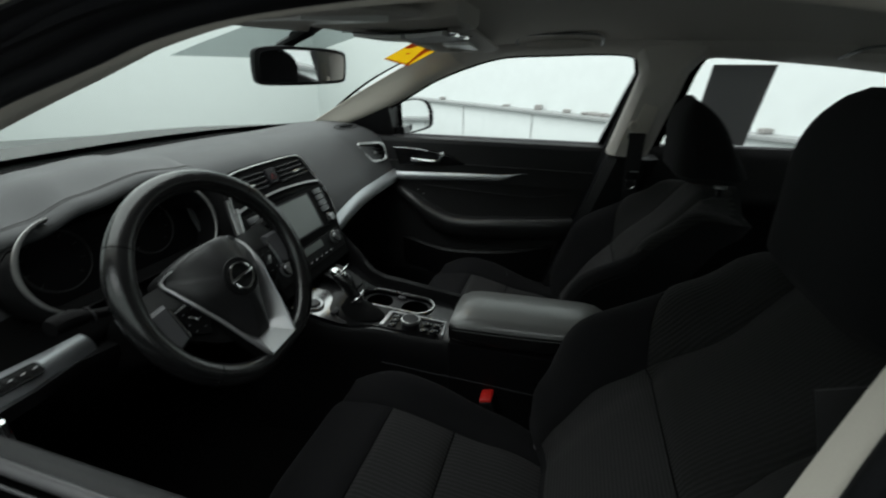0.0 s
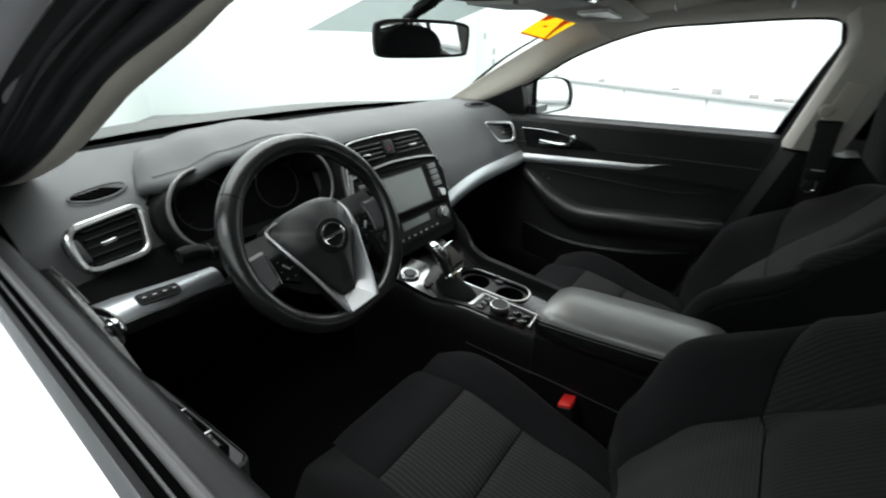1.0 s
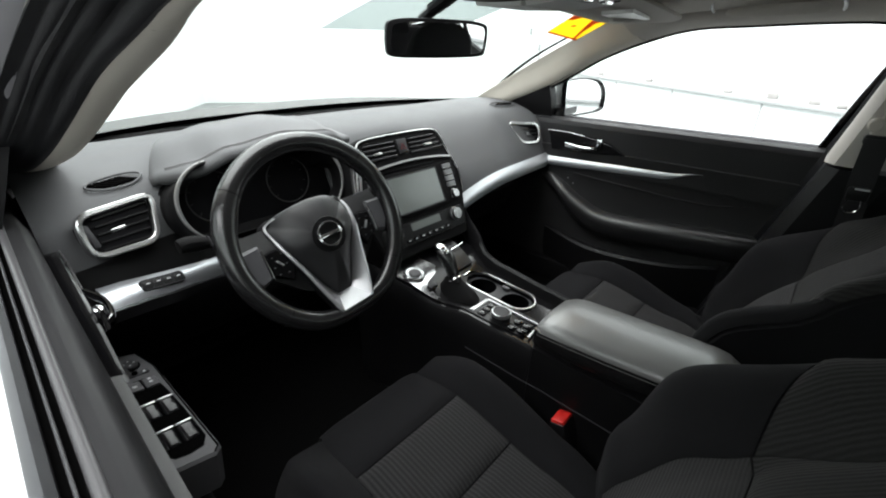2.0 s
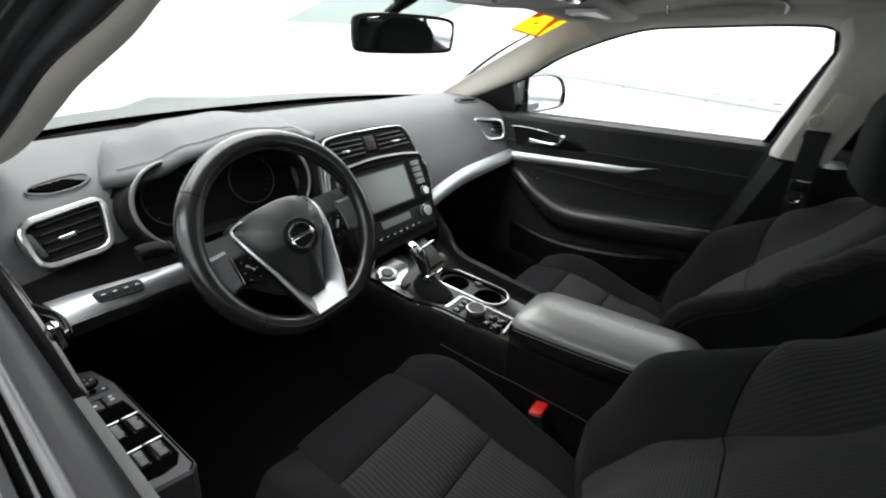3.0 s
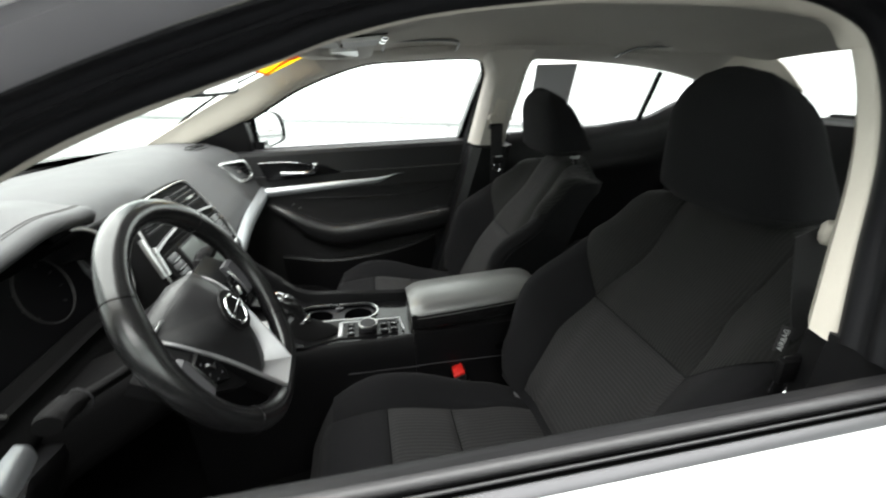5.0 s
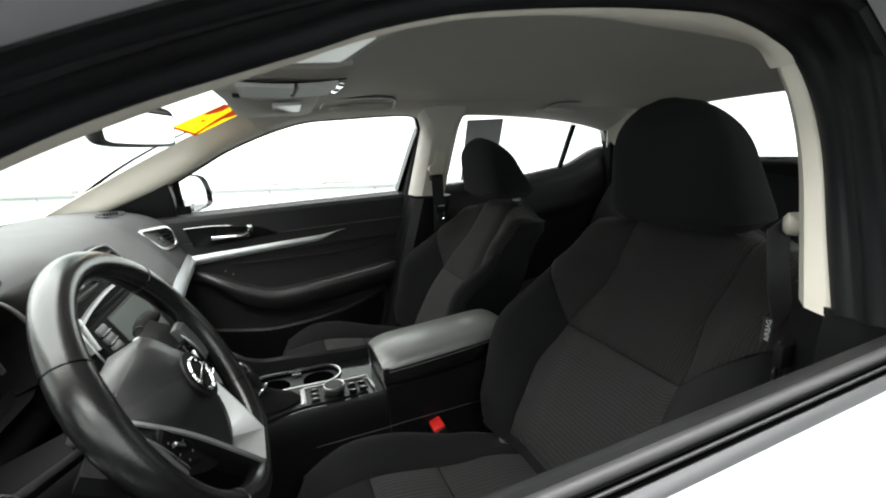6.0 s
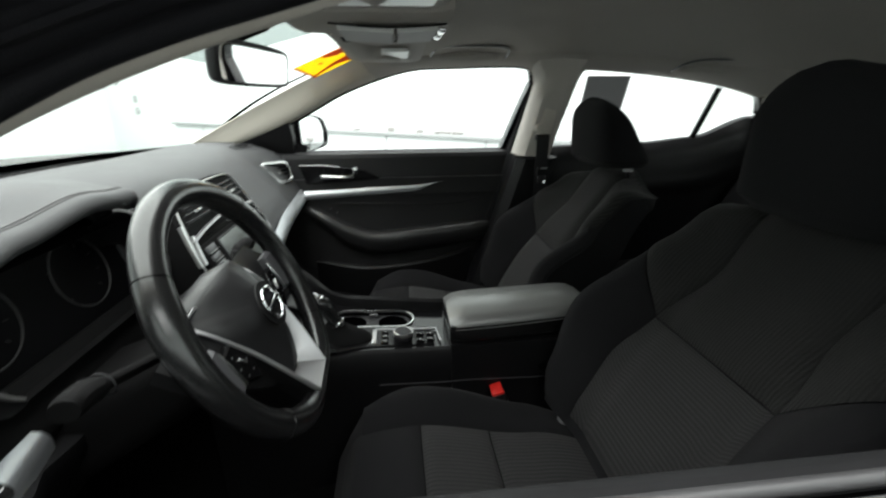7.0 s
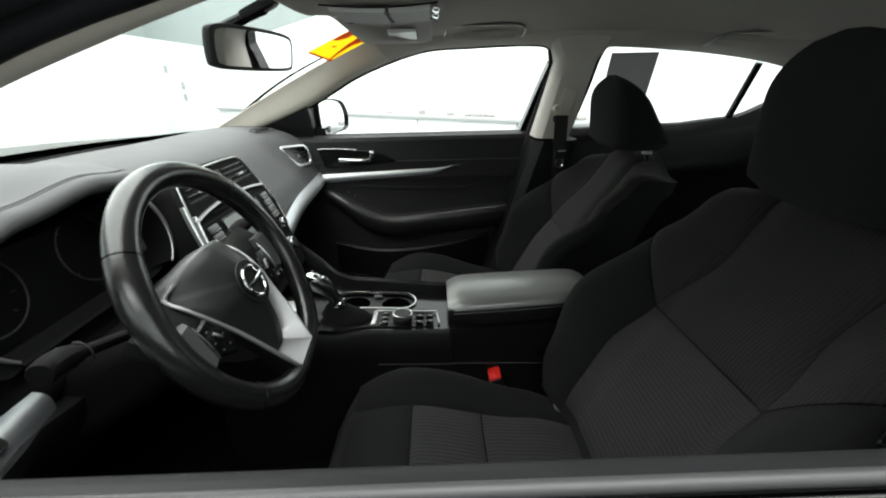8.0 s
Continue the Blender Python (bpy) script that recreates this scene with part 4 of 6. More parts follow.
        for k in range(5):
            a0 = -0.62 + k * 0.25
            slot = [spot(a0 - 0.24, 0.55, 0.0052), spot(a0 - 0.08, 0.55, 0.0052), spot(a0 + 0.40, -0.55, 0.0052), spot(a0 + 0.24, -0.55, 0.0052)]
            part("outlet_slot", loft([slot, [p - V(0, 0, 0.006) for p in slot]]), "pit", base, "black slanted outlet slot")
    # knee panel and glove box
    part("glove_box", box((0.03, 0.46, 0.16), Matrix.Translation((-0.315, 0.46, 0.62)) @ Matrix.Rotation(0.5, 4, "Y"), 0.012), "plastic", dash, "black glove box lid")
    part("knee_panel", box((0.03, 0.46, 0.16), Matrix.Translation((-0.30, -0.42, 0.64)) @ Matrix.Rotation(0.5, 4, "Y"), 0.012), "plastic", dash, "black knee panel")
    return dash


DASH = build_dash()


def build_stack():
    """The centre stack: vents, screen, keys and climate controls in one leaning face."""
    stack = thing("centre_stack", (-0.10, 0, 0.66), "black centre stack with screen, vents and silver lines", "centre stack")
    m = facing((-0.163, 0.0, 0.8225), (0.91, 0, 0.414), (0, 1, 0))

    def at(a, b, c=0.0):
        return m @ Matrix.Translation((a, b, c))
    half = [(0.0, 0.166), (0.08, 0.165), (0.128, 0.161), (0.146, 0.152), (0.156, 0.132), (0.172, 0.085), (0.191, 0.018), (0.184, -0.04), (0.152, -0.16)]
    outline = [(-a, b) for a, b in half[:0:-1]] + half
    part("stack_body", plate(outline, m, 0.10, edge=0.006), "matt_black", stack, "black surround")
    part("chrome_line", tube(curve([m @ V(a * 0.960, b * 0.955, 0.003) for a, b in outline[1:-1]], 80), 0.0020, 8, up=m.col[2].xyz), "satin", stack, "thin silver outline")
    for pts in (((-0.170, 0.104), (-0.181, 0.068), (-0.190, 0.028)), ((-0.156, 0.080), (-0.165, 0.055), (-0.174, 0.026))):
        part("side_accent", sweep(curve([m @ V(a, b, 0.005) for a, b in pts], 8), [(-0.0036, -0.004), (0.0036, -0.004), (0.0026, 0.002), (-0.0026, 0.002)], up=m.col[2].xyz), "satin", stack, "upright satin silver accent")
    # upper vents
    for s in (-1, 1):
        quad = [(s * 0.024, 0.098), (s * 0.150, 0.094), (s * 0.140, 0.124), (s * 0.120, 0.139), (s * 0.024, 0.147)]
        vent = part("air_vent", plate(quad if s > 0 else quad[::-1], at(0, 0, 0.001), 0.02), "dial", stack, "centre air vent")
        for k in range(4):
            part("vent_slat", box((0.118 - 0.007 * k, 0.0035, 0.012), at(s * (0.084 - 0.003 * k), 0.102 + k * 0.0118, 0.001) @ Matrix.Rotation(-0.35, 4, "X"), 0.001), "key", vent)
        part("vent_tab", box((0.028, 0.006, 0.010), at(s * 0.090, 0.115, 0.006), 0.002), "satin", vent, "silver vent tab")
    button = part("hazard_button", box((0.034, 0.038, 0.008), at(0, 0.124, 0.003), 0.003), "key", stack, "dark hazard light button")
    tri = [m @ V(0.009 * math.sin(k * 2.0944), 0.120 + 0.009 * math.cos(k * 2.0944), 0.0076) for k in range(3)]
    part("hazard_mark", tube(tri, 0.0008, 5, True, up=m.col[2].xyz), "hazard", button, "dull red triangle mark")
    # silver bow below the vents
    bow = curve([m @ V(a, 0.084 - 0.55 * a * a, 0.004) for a in (-0.165, -0.1, 0, 0.1, 0.165)], 30)
    part("silver_bow", sweep(bow, [(-0.0032, -0.004), (0.0032, -0.004), (0.0024, 0.003), (-0.0024, 0.003)], up=m.col[2].xyz), "spoke", stack, "bowed satin silver bar")
    part("disc_slot", box((0.20, 0.004, 0.004), at(0, 0.066, 0.0005), 0.001), "dial", stack, "narrow disc slot")
    # screen unit
    unit = part("screen_bezel", plate(rounded(0.330, 0.116, 0.012), at(0.002, 0.000, 0.005), 0.02, edge=0.003), "matt_black", stack, "black screen surround")
    part("screen", plate(rounded(0.178, 0.096, 0.003), at(0.002, 0.000, 0.0062), 0.002, edge=0.001), "screen", unit, "switched-off touch screen, reflection painted as grey")
    part("screen_edge", tube([m @ V(a + 0.002, b, 0.006) for a, b in rounded(0.182, 0.100, 0.004)], 0.0014, 6, True, up=m.col[2].xyz), "key", unit, "thin grey screen edge")
    for s in (-1, 1):
        for k in range(4):
            part("key", box((0.034, 0.013, 0.006), at(s * 0.132 + 0.002, 0.044 - k * 0.0175, 0.006), 0.002), "keytop", unit, "silver-grey key")
            part("key_edge", box((0.034, 0.0015, 0.002), at(s * 0.132 + 0.002, 0.0370 - k * 0.0175, 0.0093), 0.0005), "satin", unit)
        knob = part("tuning_knob", lathe([(0.0125, 0), (0.0125, 0.010), (0.011, 0.013), (0.0005, 0.013)], at(s * 0.132 + 0.002, -0.038, 0.005)), "plate", unit, "small round silver knob")
        part("knob_ring", lathe([(0.0135, 0), (0.0135, 0.004), (0.0120, 0.005)], at(s * 0.132 + 0.002, -0.038, 0.005)), "satin", knob, "silver knob ring")
    # climate strip
    strip = part("climate_panel", plate(rounded(0.30, 0.056, 0.008), at(0, -0.102, 0.004), 0.02, edge=0.002), "satin_black", stack, "black climate panel")
    part("climate_display", plate(rounded(0.11, 0.020, 0.002), at(0, -0.088, 0.0048), 0.002), "screen", strip, "dark climate display")
    for s in (-1, 1):
        knob = part("climate_knob", lathe([(0.017, 0), (0.017, 0.012), (0.0155, 0.015), (0.0005, 0.015)], at(s * 0.114, -0.094, 0.004)), "plate", strip, "round silver climate knob")
        part("knob_ring", lathe([(0.0185, 0), (0.0185, 0.005), (0.017, 0.006)], at(s * 0.114, -0.094, 0.004)), "satin", knob, "silver knob ring")
    for k in range(7):
        part("climate_key", box((0.020, 0.010, 0.005), at(-0.075 + k * 0.025, -0.119, 0.0030), 0.0015), "gloss_black", strip)
        part("key_mark", box((0.007, 0.0020, 0.0006), at(-0.075 + k * 0.025, -0.119, 0.0058), 0), "mark", strip)
    return stack


build_stack()


# ---- centre console ----
def build_console():
    con = thing("centre_console", (0.2, 0, 0.28), "black centre console with silver trim and cup holders", "console")

    def deck(x):
        return table([(-0.17, 0.660), (-0.06, 0.634), (0.05, 0.604), (0.28, 0.592)], x)

    def near(x):
        return table([(-0.17, -0.165), (-0.05, -0.145), (0.12, -0.100), (0.28, -0.088)], x)

    def far(x):
        return table([(-0.20, 0.21), (-0.09, 0.165), (0.0, 0.122), (0.2, 0.106), (0.28, 0.098)], x)
    rings = []
    for i in range(25):
        x = lerp(-0.22, 0.285, i / 24)
        z, a, b = deck(x), near(x), far(x)
        lift = 0.03 + 0.05 * smooth((0.0 - x) / 0.15)
        rings.append([V(x, a - 0.015, 0.28), V(x, a - 0.012, z - 0.06), V(x, a - 0.004, z - 0.008), V(x, a + 0.003, z), V(x, a + 0.004, z - 0.13), V(x, b - 0.020, z - 0.13), V(x, b - 0.014, z), V(x, b - 0.008, z + lift * 0.8), V(x, b, z + lift), V(x, b + 0.012, z + lift * 0.75), V(x, b + 0.016, z - 0.06), V(x, b + 0.02, 0.28)])
    part("console_body", loft(rings), "plastic", con, "black moulded console body")
    # bin under the armrest
    rings = []
    for i, (x, d) in enumerate(((0.285, 0.004), (0.29, 0.0), (0.60, 0.0), (0.63, 0.008), (0.64, 0.02))):
        rings.append([V(x, -0.112 + d, 0.28), V(x, -0.108 + d, 0.50), V(x, -0.100 + d, 0.600), V(x, 0.080 - d, 0.600), V(x, 0.095 - d, 0.50), V(x, 0.10 - d, 0.28)])
    part("storage_bin", loft(rings), "satin_black", con, "black storage bin below the armrest")
    seam = [V(lerp(0.12, 0.62, i / 10), -0.1125 - 0.003 * (i < 4), lerp(0.52, 0.505, i / 10)) for i in range(11)]
    part("panel_seam", tube(seam, 0.0016, 6), "key", con, "thin moulded panel edge")
    # armrest lid
    rings, sides = [], []
    for i in range(17):
        t = i / 16
        x = lerp(0.283, 0.628, t)
        end = 1 - (2 * abs(t - 0.5)) ** 10
        top = 0.664 + 0.008 * t
        a, b = -0.100 + 0.010 * (1 - end) + 0.02 * t * t, 0.072 - 0.008 * (1 - end) + 0.006 * t
        h = 0.058 * (0.75 + 0.25 * end)
        dip = 0.014 * (1 - end)
        rings.append([V(x, a + 0.0015, top - 0.021), V(x, a + 0.003, top - 0.015 - dip), V(x, a + 0.011, top - 0.005 - dip), V(x, a + 0.026, top - dip), V(x, (a + b) / 2, top + 0.004 - dip), V(x, b - 0.02, top - dip), V(x, b - 0.004, top - 0.008 - dip), V(x, b - 0.0015, top - 0.021)])
        sides.append([V(x, a + 0.004, top - 0.062), V(x, a - 0.001, top - 0.05), V(x, a, top - 0.0205), V(x, b, top - 0.0205), V(x, b + 0.001, top - 0.03), V(x, b - 0.004, top - 0.062)])
    # worn grey top; some of its window sheen is painted in as paler colour
    lid = part("armrest_lid", loft(rings), "arm_leather", con, "worn grey leather armrest lid, paler for painted sheen")
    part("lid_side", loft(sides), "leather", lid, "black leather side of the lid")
    for dz in (0.0, 0.006):
        line = [V(lerp(0.295, 0.615, i / 12), -0.1008 + 0.02 * (i / 12) ** 2 + dz * 0.3, 0.643 + 0.008 * i / 12 - 0.004 + dz) for i in range(13)]
        part("stitching", tube(line, 0.0011, 5), "thread", lid, "line of grey stitching")

    # silver plate round the starter and shifter, sloping with the deck
    def plate_skin(u, v):
        x = lerp(-0.165, 0.245, u)
        return V(x, lerp(near(x) + 0.012, lerp(0.075, -0.002, smooth((x + 0.02) / 0.05)), v), deck(x) + 0.004)
    pl = part("shifter_plate", sheet(plate_skin, 30, 10, 0.004), "satin_black", con, "satin black shifter plate")

    def bright(u, v):
        x = lerp(-0.15, 0.03, u)
        w = table([(-0.15, 0.105), (-0.065, 0.112), (-0.045, 0.090), (-0.018, 0.030), (0.03, 0.010)], x)
        return V(x, near(x) + 0.008 + w * v, deck(x) + 0.0085)
    part("silver_plate", sheet(bright, 30, 8, 0.003), "plate", pl, "satin silver plate round the starter")
    m = facing((-0.062, -0.106, deck(-0.062) + 0.011), (0.25, -0.05, 1), (0, 1, 0))
    st = part("start_button", lathe([(0.0150, 0), (0.0150, 0.008), (0.0125, 0.010), (0.0005, 0.009)], m), "grey_plastic", con, "round start button")
    part("button_ring", lathe([(0.0275, -0.004), (0.0270, 0.004), (0.0235, 0.007), (0.0175, 0.006), (0.0168, 0.0)], m), "plate", st, "chrome ring round the start button")
    m2 = facing((-0.008, -0.096, deck(-0.008) + 0.011), (0.2, -0.05, 1), (0, 1, 0))
    part("mode_switch", box((0.026, 0.016, 0.008), m2, 0.003), "key", con, "small drive mode switch")
    # silver side accents at the front of the deck
    for x, y, z, w in ((-0.066, 0.064, 0.668, 0.052), (-0.118, -0.006, 0.668, 0.018), (0.004, 0.026, 0.622, 0.026)):
        part("accent", box((0.004, w, 0.004), Matrix.Translation((x, y, z)) @ Matrix.Rotation(0.12, 4, "X"), 0.0015), "chrome", con, "bright silver accent bar")
    part("tray", sheet(lambda u, v: V(lerp(-0.150, -0.012, u), lerp(0.010, 0.090 - 0.02 * u, v), lerp(0.676, 0.634, u) + 0.010 * math.sin(math.pi * u)), 8, 6, 0.006), "satin_black", con, "satin black sloping tray lid")
    # shifter
    boot = [lathe_ring((0.040, -0.054, deck(0.04) + 0.006), 0.066, 0.036), lathe_ring((0.038, -0.053, 0.622), 0.055, 0.031), lathe_ring((0.030, -0.052, 0.634), 0.036, 0.024), lathe_ring((0.024, -0.052, 0.644), 0.026, 0.018), lathe_ring((0.024, -0.052, 0.654), 0.015, 0.014)]
    sh = part("shifter_boot", loft(boot), "matt_black", con, "black leather shifter boot")
    rings = [lathe_ring((lerp(0.034, -0.014, t), lerp(-0.053, -0.052, t), lerp(0.640, 0.720, t)), r, r * 0.85) for t, r in ((0, 0.017), (0.2, 0.017), (0.4, 0.018), (0.58, 0.021), (0.78, 0.024), (0.92, 0.021), (1.0, 0.011))]
    knob = part("shift_knob", loft(rings), "leather", sh, "black leather shift knob")
    cap = [lathe_ring((lerp(-0.016, -0.026, t), -0.052, lerp(0.708, 0.728, t)), r, r * 0.8) for t, r in ((0, 0.0175), (0.5, 0.0185), (0.85, 0.013), (1.0, 0.003))]
    part("knob_cap", loft(cap), "chrome", knob, "chrome cap on the knob")
    part("knob_button", box((0.008, 0.014, 0.012), Matrix.Translation((0.004, -0.058, 0.716)) @ Matrix.Rotation(-0.55, 4, "Y"), 0.003), "chrome", knob, "chrome release button")
    part("knob_collar", lathe([(0.0185, 0), (0.0190, 0.004), (0.0175, 0.006)], facing((0.030, -0.053, 0.648), (-0.5, 0.0, 0.85), (0, 1, 0))), "chrome", knob, "chrome collar")
    # cup holders: a rounded oblong well with a silver rim and a divider
    m = Matrix.Translation((0.1010, 0.040, 0.6025)) @ Matrix.Rotation(0.05, 4, "Y")
    oval = rounded(0.205, 0.084, 0.0415, 9)

    def in_well(x, y):
        q = m.inverted() @ V(x, y, 0.6015)
        return abs(q.y) < 0.0405 and (abs(q.x) < 0.061 or math.hypot(abs(q.x) - 0.061, q.y) < 0.0405)

    def deck_skin(u, v):
        x = lerp(-0.215, 0.285, u)
        return V(x, lerp(near(x) + 0.002, far(x) - 0.013, v), deck(x) + 0.0005)

    def gap(u, v):
        p = deck_skin(u, v)
        return in_well(p.x, p.y)
    part("deck", sheet(deck_skin, 130, 60, hole=gap), "gloss_black", con, "gloss black console deck")
    well = part("cup_holder", loft([[m @ V(a * k, b * k, z) for a, b in oval] for k, z in ((1.0, 0.001), (0.99, -0.012), (0.93, -0.070), (0.5, -0.072), (0.01, -0.072))], caps=False), "dial", con, "black cup holder well")
    part("cup_rim", sweep([m @ V(a, b, 0.002) for a, b in oval], [(-0.0022, -0.003), (0.0022, -0.003), (0.0016, 0.002), (-0.0016, 0.002)], closed=True), "satin", well, "satin silver rim")
    def web(u, v):
        return m @ V(lerp(-0.098, 0.098, u), lerp(-0.039, 0.039, v), -0.010)

    def cups(u, v):
        a, b = lerp(-0.098, 0.098, u), lerp(-0.039, 0.039, v)
        outside = abs(a) > 0.061 and math.hypot(abs(a) - 0.061, b) > 0.038
        return outside or math.hypot(abs(a) - 0.051, b) < 0.0365
    part("cup_web", sheet(web, 90, 36, 0.002, hole=cups), "key", well, "dark grey web between the two cups")
    part("cup_divider", box((0.022, 0.010, 0.006), m @ Matrix.Translation((0.002, 0.030, -0.004)), 0.002), "grey_plastic", well, "small grey cup divider")
    # controller with its silver frame
    m = Matrix.Translation((0.188, -0.053, 0.6020)) @ Matrix.Rotation(0.05, 4, "Y")
    edge = [m @ V(a, b, 0.001) for a, b in ((-0.082, -0.030), (-0.076, 0.034), (0.068, 0.036), (0.074, -0.020))]
    part("silver_frame", sweep(edge, [(-0.0022, -0.003), (0.0022, -0.003), (0.0022, 0.0014), (-0.0022, 0.0014)]), "spoke", con, "silver frame round the controller")
    part("frame_end", box((0.010, 0.062, 0.004), m @ Matrix.Translation((-0.078, 0.002, 0.0005)), 0.0015), "spoke", con, "broad silver end of the frame")
    dial = part("controller_knob", lathe([(0.0225, 0), (0.0225, 0.012), (0.0195, 0.016), (0.0005, 0.016)], m @ Matrix.Translation((-0.012, -0.004, 0.003))), "key", con, "round rotary controller knob")
    part("knob_ring", lathe([(0.0235, 0.008), (0.0238, 0.012), (0.0225, 0.0155), (0.0208, 0.0160), (0.0196, 0.0150), (0.0190, 0.010)], m @ Matrix.Translation((-0.012, -0.004, 0.003))), "satin", dial, "knurled silver knob ring")
    for x, y in ((-0.054, -0.020), (-0.054, 0.0), (-0.054, 0.020), (0.028, -0.016), (0.028, 0.012), (0.052, -0.012), (0.052, 0.012)):
        part("controller_key", box((0.019, 0.017, 0.004), m @ Matrix.Translation((x, y, 0.0015)), 0.0015), "gloss_black", con)
        part("key_mark", box((0.007, 0.0014, 0.0005), m @ Matrix.Translation((x, y, 0.0037)), 0), "lens", con)
    return con


def lathe_ring(c, rx, ry, n=16):
    c = Vector(c)
    return [c + V(rx * math.cos(2 * math.pi * i / n), ry * math.sin(2 * math.pi * i / n), 0) for i in range(n)]


build_console()


# ---- steering wheel and column ----
def build_wheel():
    tilt = radians(25.5)
    nrm, c = V(math.cos(tilt), 0, math.sin(tilt)), V(-0.027, -0.375, 0.865)
    level = facing(c, nrm, (0, 1, 0))
    m = level @ Matrix.Rotation(radians(5), 4, "Z")
    wheel = thing("steering_wheel", c - nrm * 0.12, "black leather steering wheel with silver V-shaped spoke", "steering wheel")
    path = []
    for i in range(120):
        a = 2 * math.pi * i / 120
        x, y = 0.168 * math.cos(a), 0.168 * math.sin(a)
        y = -0.145 - 0.020 * math.tanh((-y - 0.145) / 0.020) if y < -0.145 else y
        path.append(m @ V(x, y, 0))

    def swell(t):
        a = (t * 360 - 5) % 360
        return 1.0 + 0.10 * sum(math.exp(-((a - q) / 16.0) ** 2) for q in (32, 148)) - 0.06 * math.exp(-((a - 268) / 30.0) ** 2)
    part("rim", sweep(path, disc(0.0182, 20, 0.0172), up=nrm, closed=True, scale=swell), "leather", wheel, "black leather rim, worn shiny")
    for k in (13, 46, 74, 106):
        p = path[k]
        ahead = (path[(k + 1) % 120] - path[k - 1]).normalized()
        sd = ahead.cross(nrm).normalized()
        g = swell(k / 120) + 0.012
        part("rim_seam", tube([p + sd * 0.0182 * g * math.cos(t * 0.2618) + nrm * 0.0172 * g * math.sin(t * 0.2618) for t in range(24)], 0.0009, 5, True, up=ahead), "gloss_black", wheel, "stitched seam round the rim")

    # the V: an inner edge that meets the airbag cover and a proud outer ridge
    inner = [(0.062, 0.050, -0.022), (0.0805, 0.0415, -0.034), (0.0815, 0.019, -0.020), (0.071, -0.016, -0.010), (0.051, -0.057, -0.016), (0.031, -0.100, -0.017), (0.016, -0.124, -0.013)]
    ridge = [(0.066, 0.053, -0.024), (0.083, 0.043, -0.034), (0.084, 0.020, -0.018), (0.076, -0.015, -0.004), (0.063, -0.052, 0.003), (0.048, -0.105, 0.011), (0.033, -0.152, 0.016)]
    inner, ridge = curve(inner, 36), curve(ridge, 36)
    rings, skirt = [], []
    for s in (-1, 1):
        order = range(37) if s < 0 else range(36, -1, -1)
        for i in order:
            p, q = inner[i], ridge[i]
            f = 0.0018 + 0.0022 * smooth(i / 30)
            rows = [V(s * p.x, p.y, p.z - 0.016), V(s * p.x, p.y, p.z), V(s * lerp(p.x, q.x, 0.85), lerp(p.y, q.y, 0.85), lerp(p.z, q.z, 0.85) - 0.0005), V(s * q.x, q.y, q.z), V(s * (q.x + f), q.y - f * 0.5, q.z - 0.001), V(s * (q.x + f * 1.2), q.y - f * 0.8, q.z - 0.003), V(s * (q.x + f * 0.6), q.y, q.z - 0.006)]
            rings.append([m @ r for r in rows])
            skirt.append([m @ r for r in (V(s * (q.x + f * 0.5), q.y, q.z - 0.004), V(s * (q.x + f * 1.1), q.y - f * 0.7, q.z - 0.0034), V(s * (q.x + f * 1.5), q.y - f, q.z - 0.012), V(s * (q.x + f * 0.9), q.y, q.z - 0.034))])
    part("spoke_trim", loft(rings), "spoke", wheel, "satin silver V-shaped spoke trim")
    part("spoke_skirt", loft(skirt), "plastic", wheel, "black outer side of the V-shaped trim")
    # airbag cover: a swelling shield that fills the V, with an arched top edge
    top = curve([(0.078, 0.041, -0.034), (0.062, 0.052, -0.022), (0.035, 0.060, -0.007), (0.0, 0.063, -0.001)], 10)
    half = [V(0, 0.063, -0.001)] + top[9::-1] + inner[8:]
    foot = [V(0.008, -0.125, -0.013), V(0, -0.125, -0.013)]
    outline = half + foot + [V(-p.x, p.y, p.z) for p in (half + foot[:1])[:0:-1]]
    centre = V(0, -0.010, 0.021)
    rings = []
    for r in (0.02, 0.15, 0.28, 0.4, 0.52, 0.64, 0.75, 0.84, 0.91, 0.96, 1.0):
        rings.append([m @ V(lerp(centre.x, p.x, r), lerp(centre.y, p.y, r), lerp(centre.z, p.z, r ** 2.0) - 0.0025 * smooth((r - 0.9) / 0.1)) for p in outline])
    rings.append([m @ V(p.x * 0.98, p.y * 0.98, p.z - 0.045) for p in outline])
    pad = part("airbag_cover", loft(rings), "cover", wheel, "black moulded airbag cover", sharp=60)
    part("badge_well", lathe([(0.034, 0.0195), (0.033, 0.0218), (0.026, 0.0216), (0.0005, 0.0212)], m @ Matrix.Translation((0, -0.011, 0))), "plastic", pad, "shallow round badge seat")
    ring = [m @ V(0.0225 * math.cos(i * 0.1963), -0.011 + 0.0225 * math.sin(i * 0.1963), 0.0232) for i in range(32)]
    badge = part("badge_ring", tube(ring, 0.0026, 8, True, up=nrm), "chrome", pad, "plain chrome badge ring")
    part("badge_bar", box((0.052, 0.0075, 0.003), m @ Matrix.Translation((0, -0.011, 0.0240)), 0.0018), "chrome", badge, "plain chrome badge bar")
    for s in (-1, 1):
        # side spoke with its switch pack

        def web(u, v, s=s):
            b = lerp(0.040, lerp(-0.098, -0.040, smooth(u / 0.8)), v)
            a = lerp(lerp(0.080, 0.050, v), 0.159, u)
            return m @ V(s * a, b, -0.011 - 0.62 * max(0.0, b + 0.002) - 0.004 * math.sin(math.pi * u))
        spoke = part("spoke", sheet(web, 12, 14, 0.016), "plastic", wheel, "black side spoke")
